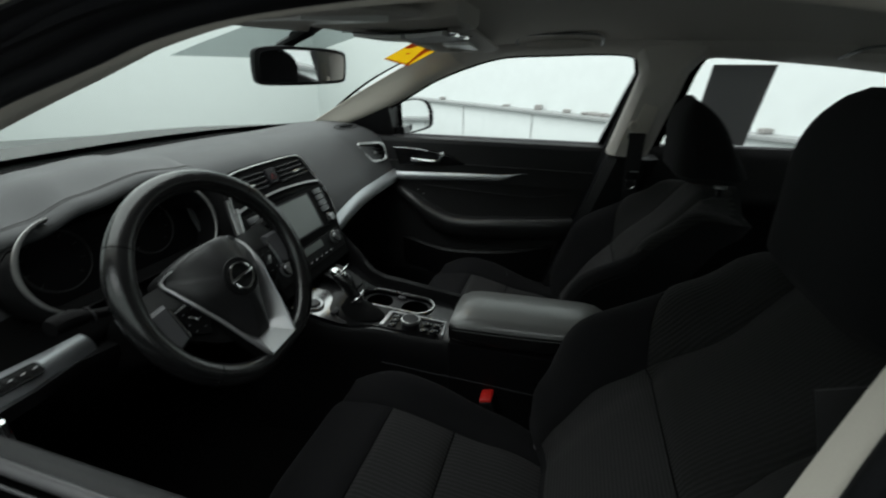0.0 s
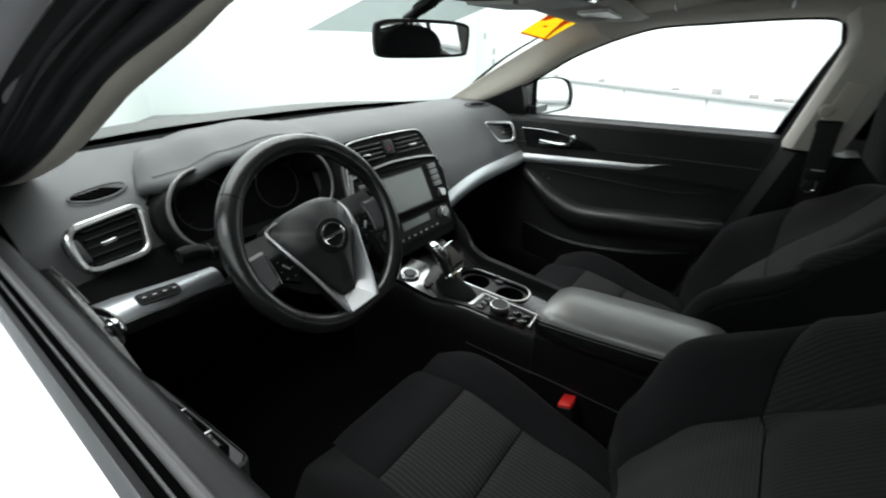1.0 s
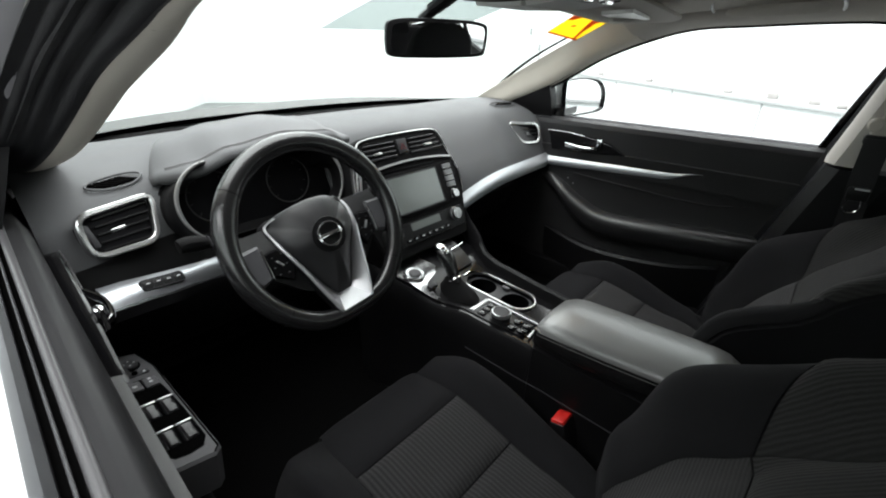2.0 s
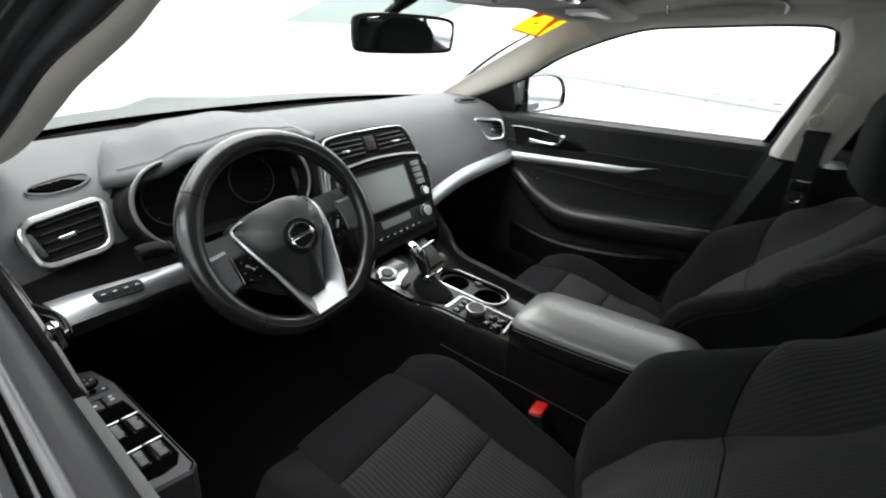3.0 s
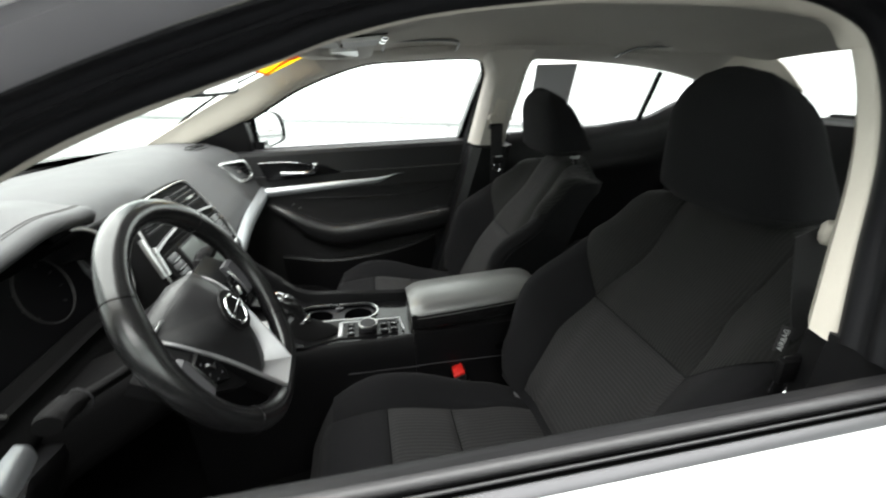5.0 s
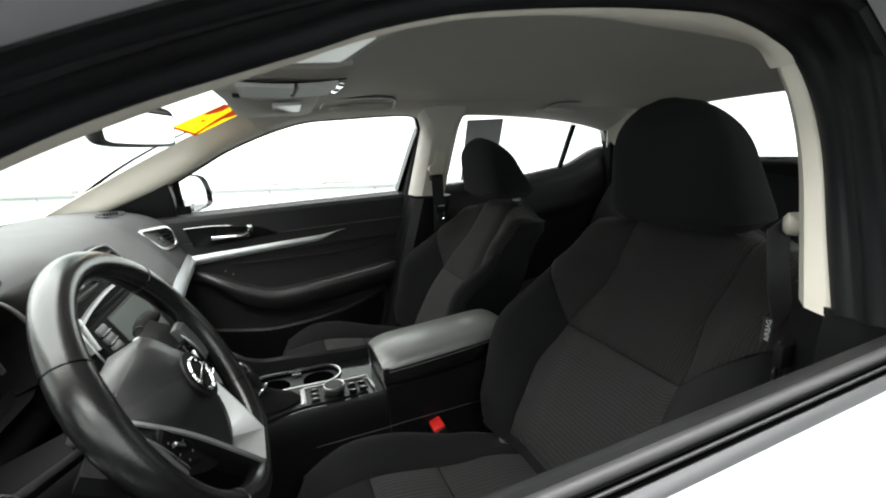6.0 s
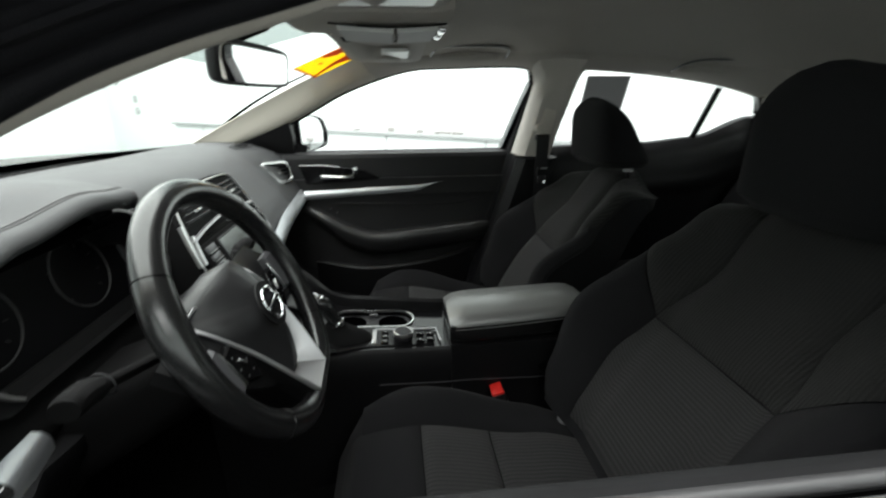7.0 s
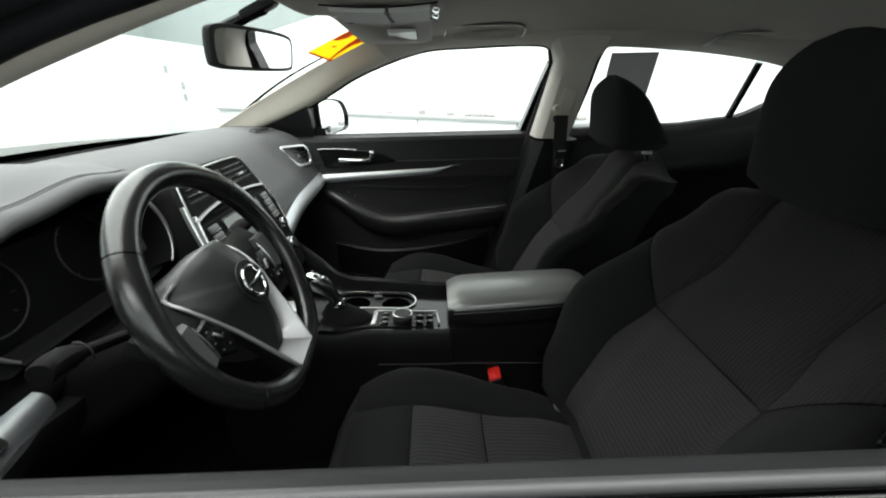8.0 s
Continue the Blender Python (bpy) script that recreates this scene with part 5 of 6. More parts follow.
        cheek = [(s * 0.1185, 0.018), (s * 0.152, 0.016), (s * 0.156, -0.022), (s * 0.139, -0.052), (s * 0.1185, -0.046)]
        part("spoke_cheek", plate(cheek if s > 0 else cheek[::-1], m @ Matrix.Translation((0, 0, -0.003)), 0.012, edge=0.005), "cheek", spoke, "raised grey outer cheek of the spoke")
        padk = [(s * 0.092, 0.002), (s * 0.115, 0.000), (s * 0.115, -0.042), (s * 0.084, -0.062), (s * 0.072, -0.040)]
        keys = part("switch_pack", plate(padk if s > 0 else padk[::-1], m @ Matrix.Translation((0, 0, -0.004)), 0.010, edge=0.003), "gloss_black", spoke, "gloss black switch pack")
        part("rocker", box((0.005, 0.017, 0.004), m @ Matrix.Translation((s * 0.097, -0.024, -0.003)) @ Matrix.Rotation(s * -0.6, 4, "Z"), 0.002), "satin", keys, "silver rocker switch")
        for dx, dy in ((-0.010, 0.015), (0.008, 0.014), (-0.010, -0.020), (0.006, -0.018), (0.010, -0.004), (-0.012, -0.004)):
            part("switch_mark", box((0.0034, 0.0013, 0.0005), m @ Matrix.Translation((s * 0.098 + s * dx, -0.024 + dy, -0.0039)), 0), "keytop", keys)
        part("pack_edge", tube(curve([m @ V(s * 0.117, 0.008, -0.006), m @ V(s * 0.1175, -0.018, -0.003), m @ V(s * 0.117, -0.044, -0.004)], 10), 0.0016, 6, up=nrm), "satin", spoke, "silver edge of the switch pack")
    foot = [m @ V(a, b, n) for a, b, n in ((-0.036, -0.146, 0.008), (0.036, -0.146, 0.008), (0.050, -0.160, 0.006), (0.046, -0.172, 0.000), (-0.046, -0.172, 0.000), (-0.050, -0.160, 0.006))]
    part("lower_spoke", loft([foot, [p - nrm * 0.016 for p in foot]]), "leather", wheel, "black lower spoke")
    part("hub", lathe([(0.050, -0.10), (0.055, -0.07), (0.060, -0.05), (0.055, -0.03)], m), "plastic", wheel, "black hub behind the cover")
    m = level

    col = thing("steering_column", (-0.25, -0.375, 0.70), "black column cover with two switch stalks", "steering column")
    rings = []
    for t in (0, 0.3, 0.7, 1.0):
        d = c - nrm * lerp(0.075, 0.30, t) - m.col[1].xyz * 0.040
        w, h = lerp(0.055, 0.085, t), lerp(0.045, 0.060, t)
        rings.append([d + m.col[0].xyz * a + m.col[1].xyz * b for a, b in rounded(2 * w, 2 * h, 0.03)])
    part("column_cover", loft(rings), "matt_black", col, "black plastic column cover")
    for s in (-1, 1):
        base = c - nrm * 0.085
        right, up = m.col[0].xyz, m.col[1].xyz
        tip = V(-0.122, -0.566, 0.871) if s < 0 else V(-0.097, -0.190, 0.884)
        root = base + right * s * 0.045 + up * 0.005
        pts = curve([root, root.lerp(tip, 0.35), root.lerp(tip, 0.75), tip, tip + right * s * 0.022], 16)
        st = part("stalk", sweep(pts, disc(0.0085, 12, 0.0115), up=nrm, scale=lambda t: 0.8 + 0.75 * smooth((t - 0.55) / 0.12) - 0.2 * smooth((t - 0.9) / 0.1)), "matt_black", col, "black switch stalk")
        for q in (9, 11):
            part("stalk_ring", tube([pts[q] + up * 0.0132 * math.cos(i * 0.5236) + nrm * 0.0102 * math.sin(i * 0.5236) for i in range(12)], 0.0012, 5, True, up=right), "key", st, "printed ring on the stalk")
    return wheel


build_wheel()


# ---- seats ----
def seat_surface_back(u, v, yc):
    """The front of a backrest: u up, v across from -1 to 1."""
    base, top = V(0.535, 0, 0.455), V(0.868, 0, 0.928)
    nrm = V(-0.819, 0, 0.575)
    w = table([(0, 0.235), (0.3, 0.268), (0.6, 0.266), (0.80, 0.247), (0.92, 0.230), (0.97, 0.214), (1.0, 0.180)], u)
    w *= 1 - (0.15 * smooth((u - 0.55) / 0.30) if yc > 0 else 0.0)
    b = table([(0, 0.060), (0.13, 0.090), (0.40, 0.128), (0.68, 0.078), (0.855, 0.048), (1.0, 0.0)], u)
    a = abs(v)
    f = b * smooth((a - 0.40) / 0.48) - 0.5 * max(0.0, a - 0.93) ** 1.2 - 0.06 * smooth((u - 0.9) / 0.1) ** 2
    f += (0.030 * math.sin(math.pi * min(1, 0.12 + u * 0.9)) + 0.006) * (1 - smooth((a - 0.3) / 0.6))
    p = base.lerp(top, u) + nrm * f + V(0.014, 0, 0.050) * smooth((u - 0.74) / 0.26) * (1 - smooth((a - 0.20) / 0.75)) + V(0.004, 0, 0.022 if yc < 0 else 0.002) * smooth((u - 0.78) / 0.20) * smooth((a - 0.45) / 0.30)
    return V(p.x, yc + v * w, p.z)


def seat_surface_cushion(u, v, yc):
    """The top of a cushion: u from front to rear."""
    x = lerp(0.03, 0.60, u)
    w = table([(0, 0.215), (0.2, 0.238), (0.7, 0.236), (1.0, 0.215)], u)
    a = abs(v)
    z = table([(0, 0.455), (0.10, 0.505), (0.28, 0.512), (0.7, 0.472), (1.0, 0.440)], u)
    z += 0.036 * smooth((a - 0.50) / 0.32) * smooth(u / 0.3) * (1 - 1.0 * smooth((u - 0.42) / 0.45)) - 0.10 * max(0.0, a - 0.84) ** 1.3 * 6
    return V(x, yc + v * w, z - 0.05 * (1 - smooth(u / 0.08)))


def padded(surface, yc, u0, u1, va, vb, nu=18, nv=14, puff=0.010, up=V(0, 0, 1)):
    """One sewn panel of a seat, swelling between its seams; u0 and u1 may slant across it."""
    def f(i, j):
        u = lerp(u0(j) if callable(u0) else u0, u1(j) if callable(u1) else u1, i)
        v = lerp(va(u), vb(u), j)
        h = puff * (1 - (2 * i - 1) ** 8) * (1 - (2 * j - 1) ** 8)
        return surface(u, v, yc) + up * h
    return sheet(f, nu, nv)


def headrest_mesh(yc, x0=0.850, z0=0.945, h=0.228, wide=0.144, deep=0.080, lean=0.040, taper=0.62):
    """A headrest: a broad flat face with turned corners, thick at the foot, narrow and thin at its rounded top."""
    rings = []
    for i in range(23):
        t = i / 22
        cap = math.sqrt(max(0.0, 1 - max(0.0, (t - 0.58) / 0.42) ** 2.3))
        foot = 0.80 + 0.20 * smooth(t / 0.10)
        hw = wide * lerp(1.0, taper, max(0.0, t - 0.15) / 0.85) * foot * (0.12 + 0.88 * cap)
        front = x0 - deep * foot * (0.35 + 0.65 * cap) - lean * 0.35 * t
        rear = x0 + deep * foot * (0.30 + 0.70 * cap) - (lean + deep * 0.95) * t
        cx, hd = (front + rear) / 2, max(0.006, (rear - front) / 2)
        ring = []
        for j in range(36):
            a = 2 * math.pi * j / 36
            ca, sa = math.cos(a), math.sin(a)
            ring.append(V(cx + hd * math.copysign(abs(ca) ** 0.50, ca), yc + hw * math.copysign(abs(sa) ** 0.55, sa), z0 + h * t))
        rings.append(ring)
    return loft(rings)


def build_seat(yc, label, dz=0.0):
    seat = thing("front_seat", (0.40, yc, 0.28), label, "car seat", "front seats")
    bn, cn = V(-0.819, 0, 0.575), V(0, 0, 1)
    # core of the backrest
    rings = []
    for i in range(21):
        u = i / 20
        front = [seat_surface_back(u, -1 + 2 * j / 20, yc) - bn * 0.003 for j in range(21)]
        mid = (front[0] + front[-1]) / 2
        depth = table([(0, 0.06), (0.5, 0.065), (0.85, 0.085), (1.0, 0.12)], u)
        w = front[-1].y - yc
        spine = V(0.535, yc, 0.455).lerp(V(0.868, yc, 0.928), u)
        back = [spine - bn * depth * (1 - 0.35 * abs(math.cos(math.pi * (j + 0.5) / 10)) ** 4) + V(0, w * 0.985 * math.cos(math.pi * (j + 0.5) / 10), 0) for j in range(10)]
        rings.append(front + back)
    part("backrest", loft(rings), "cloth", seat, "black cloth backrest shell")
    rings = []
    for i in range(21):
        u = i / 20
        front = [seat_surface_cushion(u, -1 + 2 * j / 20, yc) - cn * 0.003 for j in range(21)]
        rings.append(front + [V(front[-1].x, front[-1].y * 1 - 0.02 * 1, 0.36), V(front[0].x, front[0].y + 0.02, 0.36)])
    part("cushion", loft(rings), "cloth", seat, "black cloth seat cushion")
    mid = lambda u: table([(0.0, 0.60), (0.3, 0.57), (0.51, 0.52), (0.72, 0.45), (1.0, 0.56)], u) * (1.0 if yc < 0 else 0.84)
    split = 0.515 if yc < 0 else 0.485
    slant = lambda j: lerp(split, 0.70, j)
    part("lower_insert", padded(seat_surface_back, yc, 0.04, split - 0.005, lambda u: -mid(u), mid, up=bn), "rib_across", seat, "dark grey ribbed insert")
    part("upper_insert", padded(seat_surface_back, yc, split, 0.985, lambda u: -mid(u), mid, up=bn), "rib_up", seat, "black ribbed upper insert")
    for s in (-1, 1):
        lo = (lambda u: mid(u) + 0.004) if s > 0 else (lambda u: -mid(u) - 0.004)
        hi = lambda u, s=s: s * 0.985
        part("back_bolster", padded(seat_surface_back, yc, 0.02, slant, lo, hi, up=bn, puff=0.008), "cloth", seat, "plain black side bolster")
        part("shoulder_panel", padded(seat_surface_back, yc, lambda j: slant(j) + 0.006, 0.985, lo, hi, nu=14, up=bn, puff=0.007), "rib_up", seat, "black ribbed shoulder panel")
        inn = (lambda u: 0.55) if s > 0 else (lambda u: -0.55)
        out = (lambda u: 0.98) if s > 0 else (lambda u: -0.98)
        part("cushion_bolster", padded(seat_surface_cushion, yc, 0.10, 0.97, inn, out, nu=24, puff=0.006), "cloth", seat, "plain black side bolster")
    part("front_pad", padded(seat_surface_cushion, yc, 0.03, 0.30, lambda u: -0.545, lambda u: 0.545, puff=0.008), "cloth", seat, "plain black front pad")
    part("cushion_insert", padded(seat_surface_cushion, yc, 0.305, 0.545, lambda u: -0.545, lambda u: 0.545), "rib_along", seat, "dark grey ribbed insert")
    part("cushion_insert", padded(seat_surface_cushion, yc, 0.55, 0.95, lambda u: -0.545, lambda u: 0.545), "rib_along", seat, "dark grey ribbed insert")
    rest = part("headrest", headrest_mesh(yc + 0.014, z0=0.945, h=0.230, wide=0.148, deep=0.076, taper=0.76) if yc < 0 else headrest_mesh(yc, z0=0.967, h=0.198, wide=0.146, deep=0.088, taper=0.84), "cloth", seat, "plain black cloth headrest")
    for s in (-1, 1):
        part("headrest_post", tube([V(0.885, yc + s * 0.078, 0.86), V(0.866, yc + s * 0.078, 0.99)], 0.0075, 10, up=(1, 0, 0)), "chrome", rest, "chrome headrest post")
        part("post_guide", lathe([(0.014, 0), (0.014, 0.006), (0.010, 0.010)], Matrix.Translation((0.875, yc + s * 0.078, 0.952))), "satin", rest, "bright post collar")
    sy = -math.copysign(1, yc)
    part("hinge_cover", box((0.036, 0.030, 0.095), Matrix.Translation((0.530, yc + sy * 0.165, 0.425)) @ Matrix.Rotation(-0.35, 4, "Y"), 0.012, seg=3), "grey_plastic", seat, "mid-grey plastic hinge cover")
    part("hinge_plate", box((0.035, 0.006, 0.007), Matrix.Translation((0.494, yc + sy * 0.212, 0.424)), 0.002), "satin", seat, "bright steel hinge edge")
    base = part("seat_base", box((0.50, 0.44, 0.07), Matrix.Translation((0.34, yc, 0.325)), 0.02), "plastic", seat, "black plastic seat base")
    part("side_valance", box((0.46, 0.03, 0.09), Matrix.Translation((0.36, yc - math.copysign(0.0, yc) + math.copysign(0.245, yc), 0.40)), 0.012), "plastic", seat, "black plastic side cover")
    seat.location.z += dz
    return seat


build_seat(-0.373, "black cloth driver seat with ribbed grey inserts")
build_seat(0.373, "black cloth passenger seat with ribbed grey inserts", -0.034)


def build_rear_seat():
    seat = thing("rear_bench", (1.5, 0, 0.28), "black cloth rear bench seat with headrests", "bench seat")
    rings = []
    for i in range(15):
        t = i / 14
        z = lerp(0.44, 0.985, t)
        x = lerp(1.50, 1.74, t)
        d = 0.05 * math.sin(math.pi * min(1, t * 1.02)) + 0.02
        w = 0.70 - 0.05 * t ** 4
        rings.append([V(x + 0.10, -w, z)] + [V(x - d * (0.72 + 0.28 * math.cos(3 * math.pi * q / 12 * 2)), -w + 2 * w * q / 24, z) for q in range(25)] + [V(x + 0.10, w, z)])
    part("backrest", loft(rings), "cloth", seat, "black cloth backrest")
    rings = []
    for i in range(9):
        x = lerp(1.05, 1.60, i / 8)
        z = 0.45 + 0.03 * math.sin(math.pi * i / 8) - 0.02 * i / 8 - (0.04 if i == 0 else 0)
        rings.append([V(x, -0.68, 0.30)] + [V(x, -0.68 + 1.36 * q / 12, z + 0.012 * math.cos(q)) for q in range(13)] + [V(x, 0.68, 0.30)])
    part("cushion", loft(rings), "cloth", seat, "black cloth cushion")
    for y in (-0.40, 0.0, 0.40):
        part("headrest", headrest_mesh(y, 1.77, 0.945 if y else 0.93, 0.090 if y else 0.07, 0.13, 0.07, 0.02, 0.8), "cloth", seat, "low black cloth headrest")


build_rear_seat()


# ---- mirrors, visors and overhead fittings ----
def build_mirrors():
    mir = thing("rear_view_mirror", (-0.10, 0.01, 1.19), "black rear-view mirror on the windshield", "mirror")
    c = V(-0.088, 0.012, 1.190)
    nrm = V(0.94, -0.215, -0.085).normalized()
    m = facing(c, nrm, (0.22, 1, 0))
    shape = [(a * 1.08, b * 1.12) for a, b in [(-0.124, 0.018), (-0.112, 0.031), (-0.06, 0.036), (0.06, 0.036), (0.114, 0.031), (0.126, 0.018), (0.124, -0.020), (0.112, -0.031), (0.05, -0.034), (-0.05, -0.034), (-0.112, -0.031), (-0.124, -0.018)]]
    shape = [(p.x, p.y) for p in curve([(a, b, 0) for a, b in shape], 48, True)]
    rings = [[m @ V(a * k, b * k, z) for a, b in shape] for k, z in ((0.45, -0.040), (0.80, -0.032), (0.97, -0.014), (1.0, -0.003), (0.99, 0.002), (0.94, 0.003))]
    part("housing", loft(rings), "plastic", mir, "black mirror housing")
    part("mirror_face", plate([(a * 0.915, b * 0.82) for a, b in shape], m @ Matrix.Translation((0, 0, 0.0042)), 0.003), "mirror", mir, "mirror glass")
    arm = curve([c - nrm * 0.03, c - nrm * 0.05 + V(-0.02, 0.0, 0.03), V(-0.10, 0.0, 1.245), V(-0.055, 0.0, 1.262)], 12)
    part("arm", sweep(arm, disc(0.011, 10, 0.014), up=(0, 1, 0)), "plastic", mir, "black mirror arm")
    part("mount", box((0.075, 0.040, 0.020), Matrix.Translation((-0.065, 0.0, 1.262)) @ Matrix.Rotation(-0.42, 4, "Y"), 0.008), "plastic", mir, "black mirror mount")

    out = thing("side_mirror", (-0.17, 0.86, 0.93), "black side mirror outside the passenger window", "side mirror")
    nrm = V(0.94, -0.34, 0.02).normalized()
    m = facing((-0.166, 0.938, 0.995), nrm, (0.34, 1, 0))
    shape = [(-0.100, 0.055), (-0.085, 0.068), (0.0, 0.072), (0.075, 0.058), (0.108, 0.020), (0.112, -0.025), (0.095, -0.055), (0.0, -0.066), (-0.075, -0.066), (-0.095, -0.045)]
    shape = [(p.x, p.y) for p in curve([(a, b, 0) for a, b in shape], 40, True)]
    rings = [[m @ V(a * k, b * k, z) for a, b in shape] for k, z in ((0.30, -0.110), (0.70, -0.090), (0.93, -0.050), (1.02, -0.012))]
    part("housing", loft(rings), "gloss_black", out, "black housing")
    rings = [[m @ V(a * k, b * k, z) for a, b in shape] for k, z in ((1.02, -0.012), (1.03, 0.006), (1.0, 0.014), (0.93, 0.008), (0.92, -0.004))]
    part("mirror_frame", loft(rings, caps=False), "gloss_black", out, "black frame round the glass")
    part("mirror_face", plate([(a * 0.93, b * 0.93) for a, b in shape], m @ Matrix.Translation((0, 0, 0.002)), 0.004), "mirror", out, "mirror glass")
    part("foot", loft([[V(-0.26, 0.79, 0.935), V(-0.16, 0.79, 0.935), V(-0.16, 0.79, 0.965), V(-0.26, 0.79, 0.965)], [V(-0.235, 0.90, 0.940), V(-0.165, 0.90, 0.940), V(-0.165, 0.90, 0.965), V(-0.235, 0.90, 0.965)]]), "gloss_black", out, "black mirror foot")


build_mirrors()


def build_overhead():
    unit = thing("overhead_console", (0.16, 0, 1.29), "grey overhead console with map lamps", "overhead console")
    rings = []
    for t, k, x, z in ((0, 1.25, -0.028, 1.277), (0.1, 1.30, -0.004, 1.268), (0.22, 1.15, 0.035, 1.266), (0.3, 1.0, 0.07, 1.262), (0.8, 1.0, 0.245, 1.262), (1.0, 0.85, 0.29, 1.272)):
        rings.append([V(x, a * k, z + b) for a, b in ((-0.115, 0.035), (-0.11, 0.004), (-0.085, -0.006), (0.085, -0.006), (0.11, 0.004), (0.115, 0.035))])
    body = part("console_shell", loft(rings), "visor", unit, "grey moulded shell")
    def low(x, y, d):
        return V(x, y, 1.2545 - 0.008 * math.sin(math.pi * (x - 0.05) / 0.24) - d)
    for x0, x1, name, mat, label in ((0.082, 0.182, "glasses_lid", "lens", "grey sunglasses lid"), (0.188, 0.262, "map_lamp", "lens", "pale map lamp lens")):
        top = [low(x, y, 0.0) for x, y in ((x0, -0.078), (x1, -0.082), (x1, 0.082), (x0, 0.078))]
        part(name, loft([top, [p + (V((x0 + x1) / 2, 0, p.z) - p) * 0.03 - V(0, 0, 0.008) for p in top]]), mat, unit, label)
    for y in (-0.094, 0.094):
        part("shell_groove", tube([low(lerp(0.07, 0.275, i / 8), y, 0.001) for i in range(9)], 0.0014, 6), "pit", unit, "dark gap along the console edge")
    for s in (-1, 1):
        part("lamp_switch", box((0.014, 0.045, 0.010), Matrix.Translation((0.272, s * 0.038, 1.2490)) @ Matrix.Rotation(0.25, 4, "Y"), 0.004), "chrome", unit, "bright lamp switch")
    for s in (-1, 1):
        vis = thing("sun_visor", (0.15, s * 0.36, 1.262), "grey sun visor folded against the headliner", "sun visor", "sun visors")
        outline = [(0.158 + 0.185 + a, 0.158 + b) for a, b in rounded(0.37, 0.215, 0.035, 5)]

        def under(y, x, drop=0.0, s=s):
            return V(x - 0.12 * max(0.0, 0.30 - y) * (x < 0.12), s * y, 1.2655 - 0.030 * ((y - 0.15) / 0.40) - 0.004 * math.cos((x - 0.158) * 14) - drop)
        flap = part("flap", loft([[under(y, x, d) + (V(0.158, s * 0.343, 0) - V(x, s * y, 0)) * k for y, x in outline] for k, d in ((0.06, -0.014), (0.0, -0.009), (0.0, -0.003), (0.05, 0.0), (0.30, 0.002), (0.65, 0.003), (0.97, 0.003))]), "visor", vis, "grey padded visor flap", sharp=60)
        y0, y1, x0, x1 = (0.262, 0.480, 0.112, 0.236) if s < 0 else (0.300, 0.410, 0.150, 0.222)
        p = [under(y, x, 0.0065) for y, x in ((y0, x0), (y1, x0), (y1, x1), (y0, x1))]
        part("mirror_lid", loft([[q + V(0, 0, 0.008) for q in p], p]), "label", flap, "glossy pale mirror lid")
        part("visor_clip", box((0.018, 0.022, 0.014), Matrix.Translation(under(0.195, 0.085, -0.002)), 0.004), "key", vis, "small dark visor clip")
    def handle(x0, x1, s):
        h = thing("grab_handle", ((x0 + x1) / 2, s * 0.60, 1.25), "grey folded grab handle on the roof rail", "grab handle", "grab handles")
        mid = (x0 + x1) / 2
        _, ze = roof_edge(mid)
        y = s * 0.628
        pts = curve([V(x0, y, ze - 0.012), V(x0 + 0.02, y - s * 0.022, ze - 0.020), V(mid, y - s * 0.028, ze - 0.024), V(x1 - 0.02, y - s * 0.022, ze - 0.020), V(x1, y, ze - 0.012)], 24)
        part("grip", sweep(pts, disc(0.008, 10, 0.014)), "visor", h, "grey grip")
        for x in (x0 + 0.008, x1 - 0.008):
            part("mount", box((0.03, 0.02, 0.03), Matrix.Translation((x, y, ze - 0.012)), 0.006), "visor", h, "grey mount")
        # dark tube drawn as the shaded edge of the recess that the grip folds into
        drop = ze - roof_edge(0.435)[1]
        shade_line = curve([V(x, s * lerp(0.515, 0.622, t), lerp(1.2835, 1.2565, t) + drop) for x, t in ((x0 - 0.020, 1.0), (x0 - 0.022, 0.6), (x0 - 0.008, 0.18), (x0 + 0.03, 0.02), (mid, 0.0), (x1 - 0.03, 0.02), (x1 + 0.008, 0.18), (x1 + 0.022, 0.6), (x1 + 0.020, 1.0))], 40)
        part("recess_shade_line", tube(shade_line, 0.0042, 8, up=(0, s, 0.25)), "arm_leather", h, "dark line drawn for the shade round the recess")
    handle(0.33, 0.54, 1), handle(1.20, 1.43, 1)


build_overhead()


# ---- belts, buckle and small things ----
def build_tag():
    tag = thing("seat_tag", (0.70, -0.600, 0.83), "small black fabric tag with AIRBAG printed in white", "fabric tag")
    m = facing((0.712, -0.604, 0.848), (-0.60, -0.72, 0.35), (0.30, 0.1, 1))
    part("cloth", box((0.036, 0.013, 0.003), m, 0.001), "webbing", tag, "black woven tag")
    word = bpy.data.curves.new("lettering", "FONT")
    word.body, word.size, word.extrude = "AIRBAG", 0.0085, 0.0003
    word.align_x, word.align_y = "CENTER", "CENTER"
    ob = bpy.data.objects.new("lettering", word)
    bpy.context.collection.objects.link(ob)
    mesh = bpy.data.meshes.new_from_object(ob.evaluated_get(bpy.context.evaluated_depsgraph_get()))
    bpy.data.objects.remove(ob)
    bm = bmesh.new()
    bm.from_mesh(mesh)
    bm.transform(m @ Matrix.Translation((0, 0, 0.0022)))
    part("lettering", bm, "mark", tag, "white printed word")


build_tag()



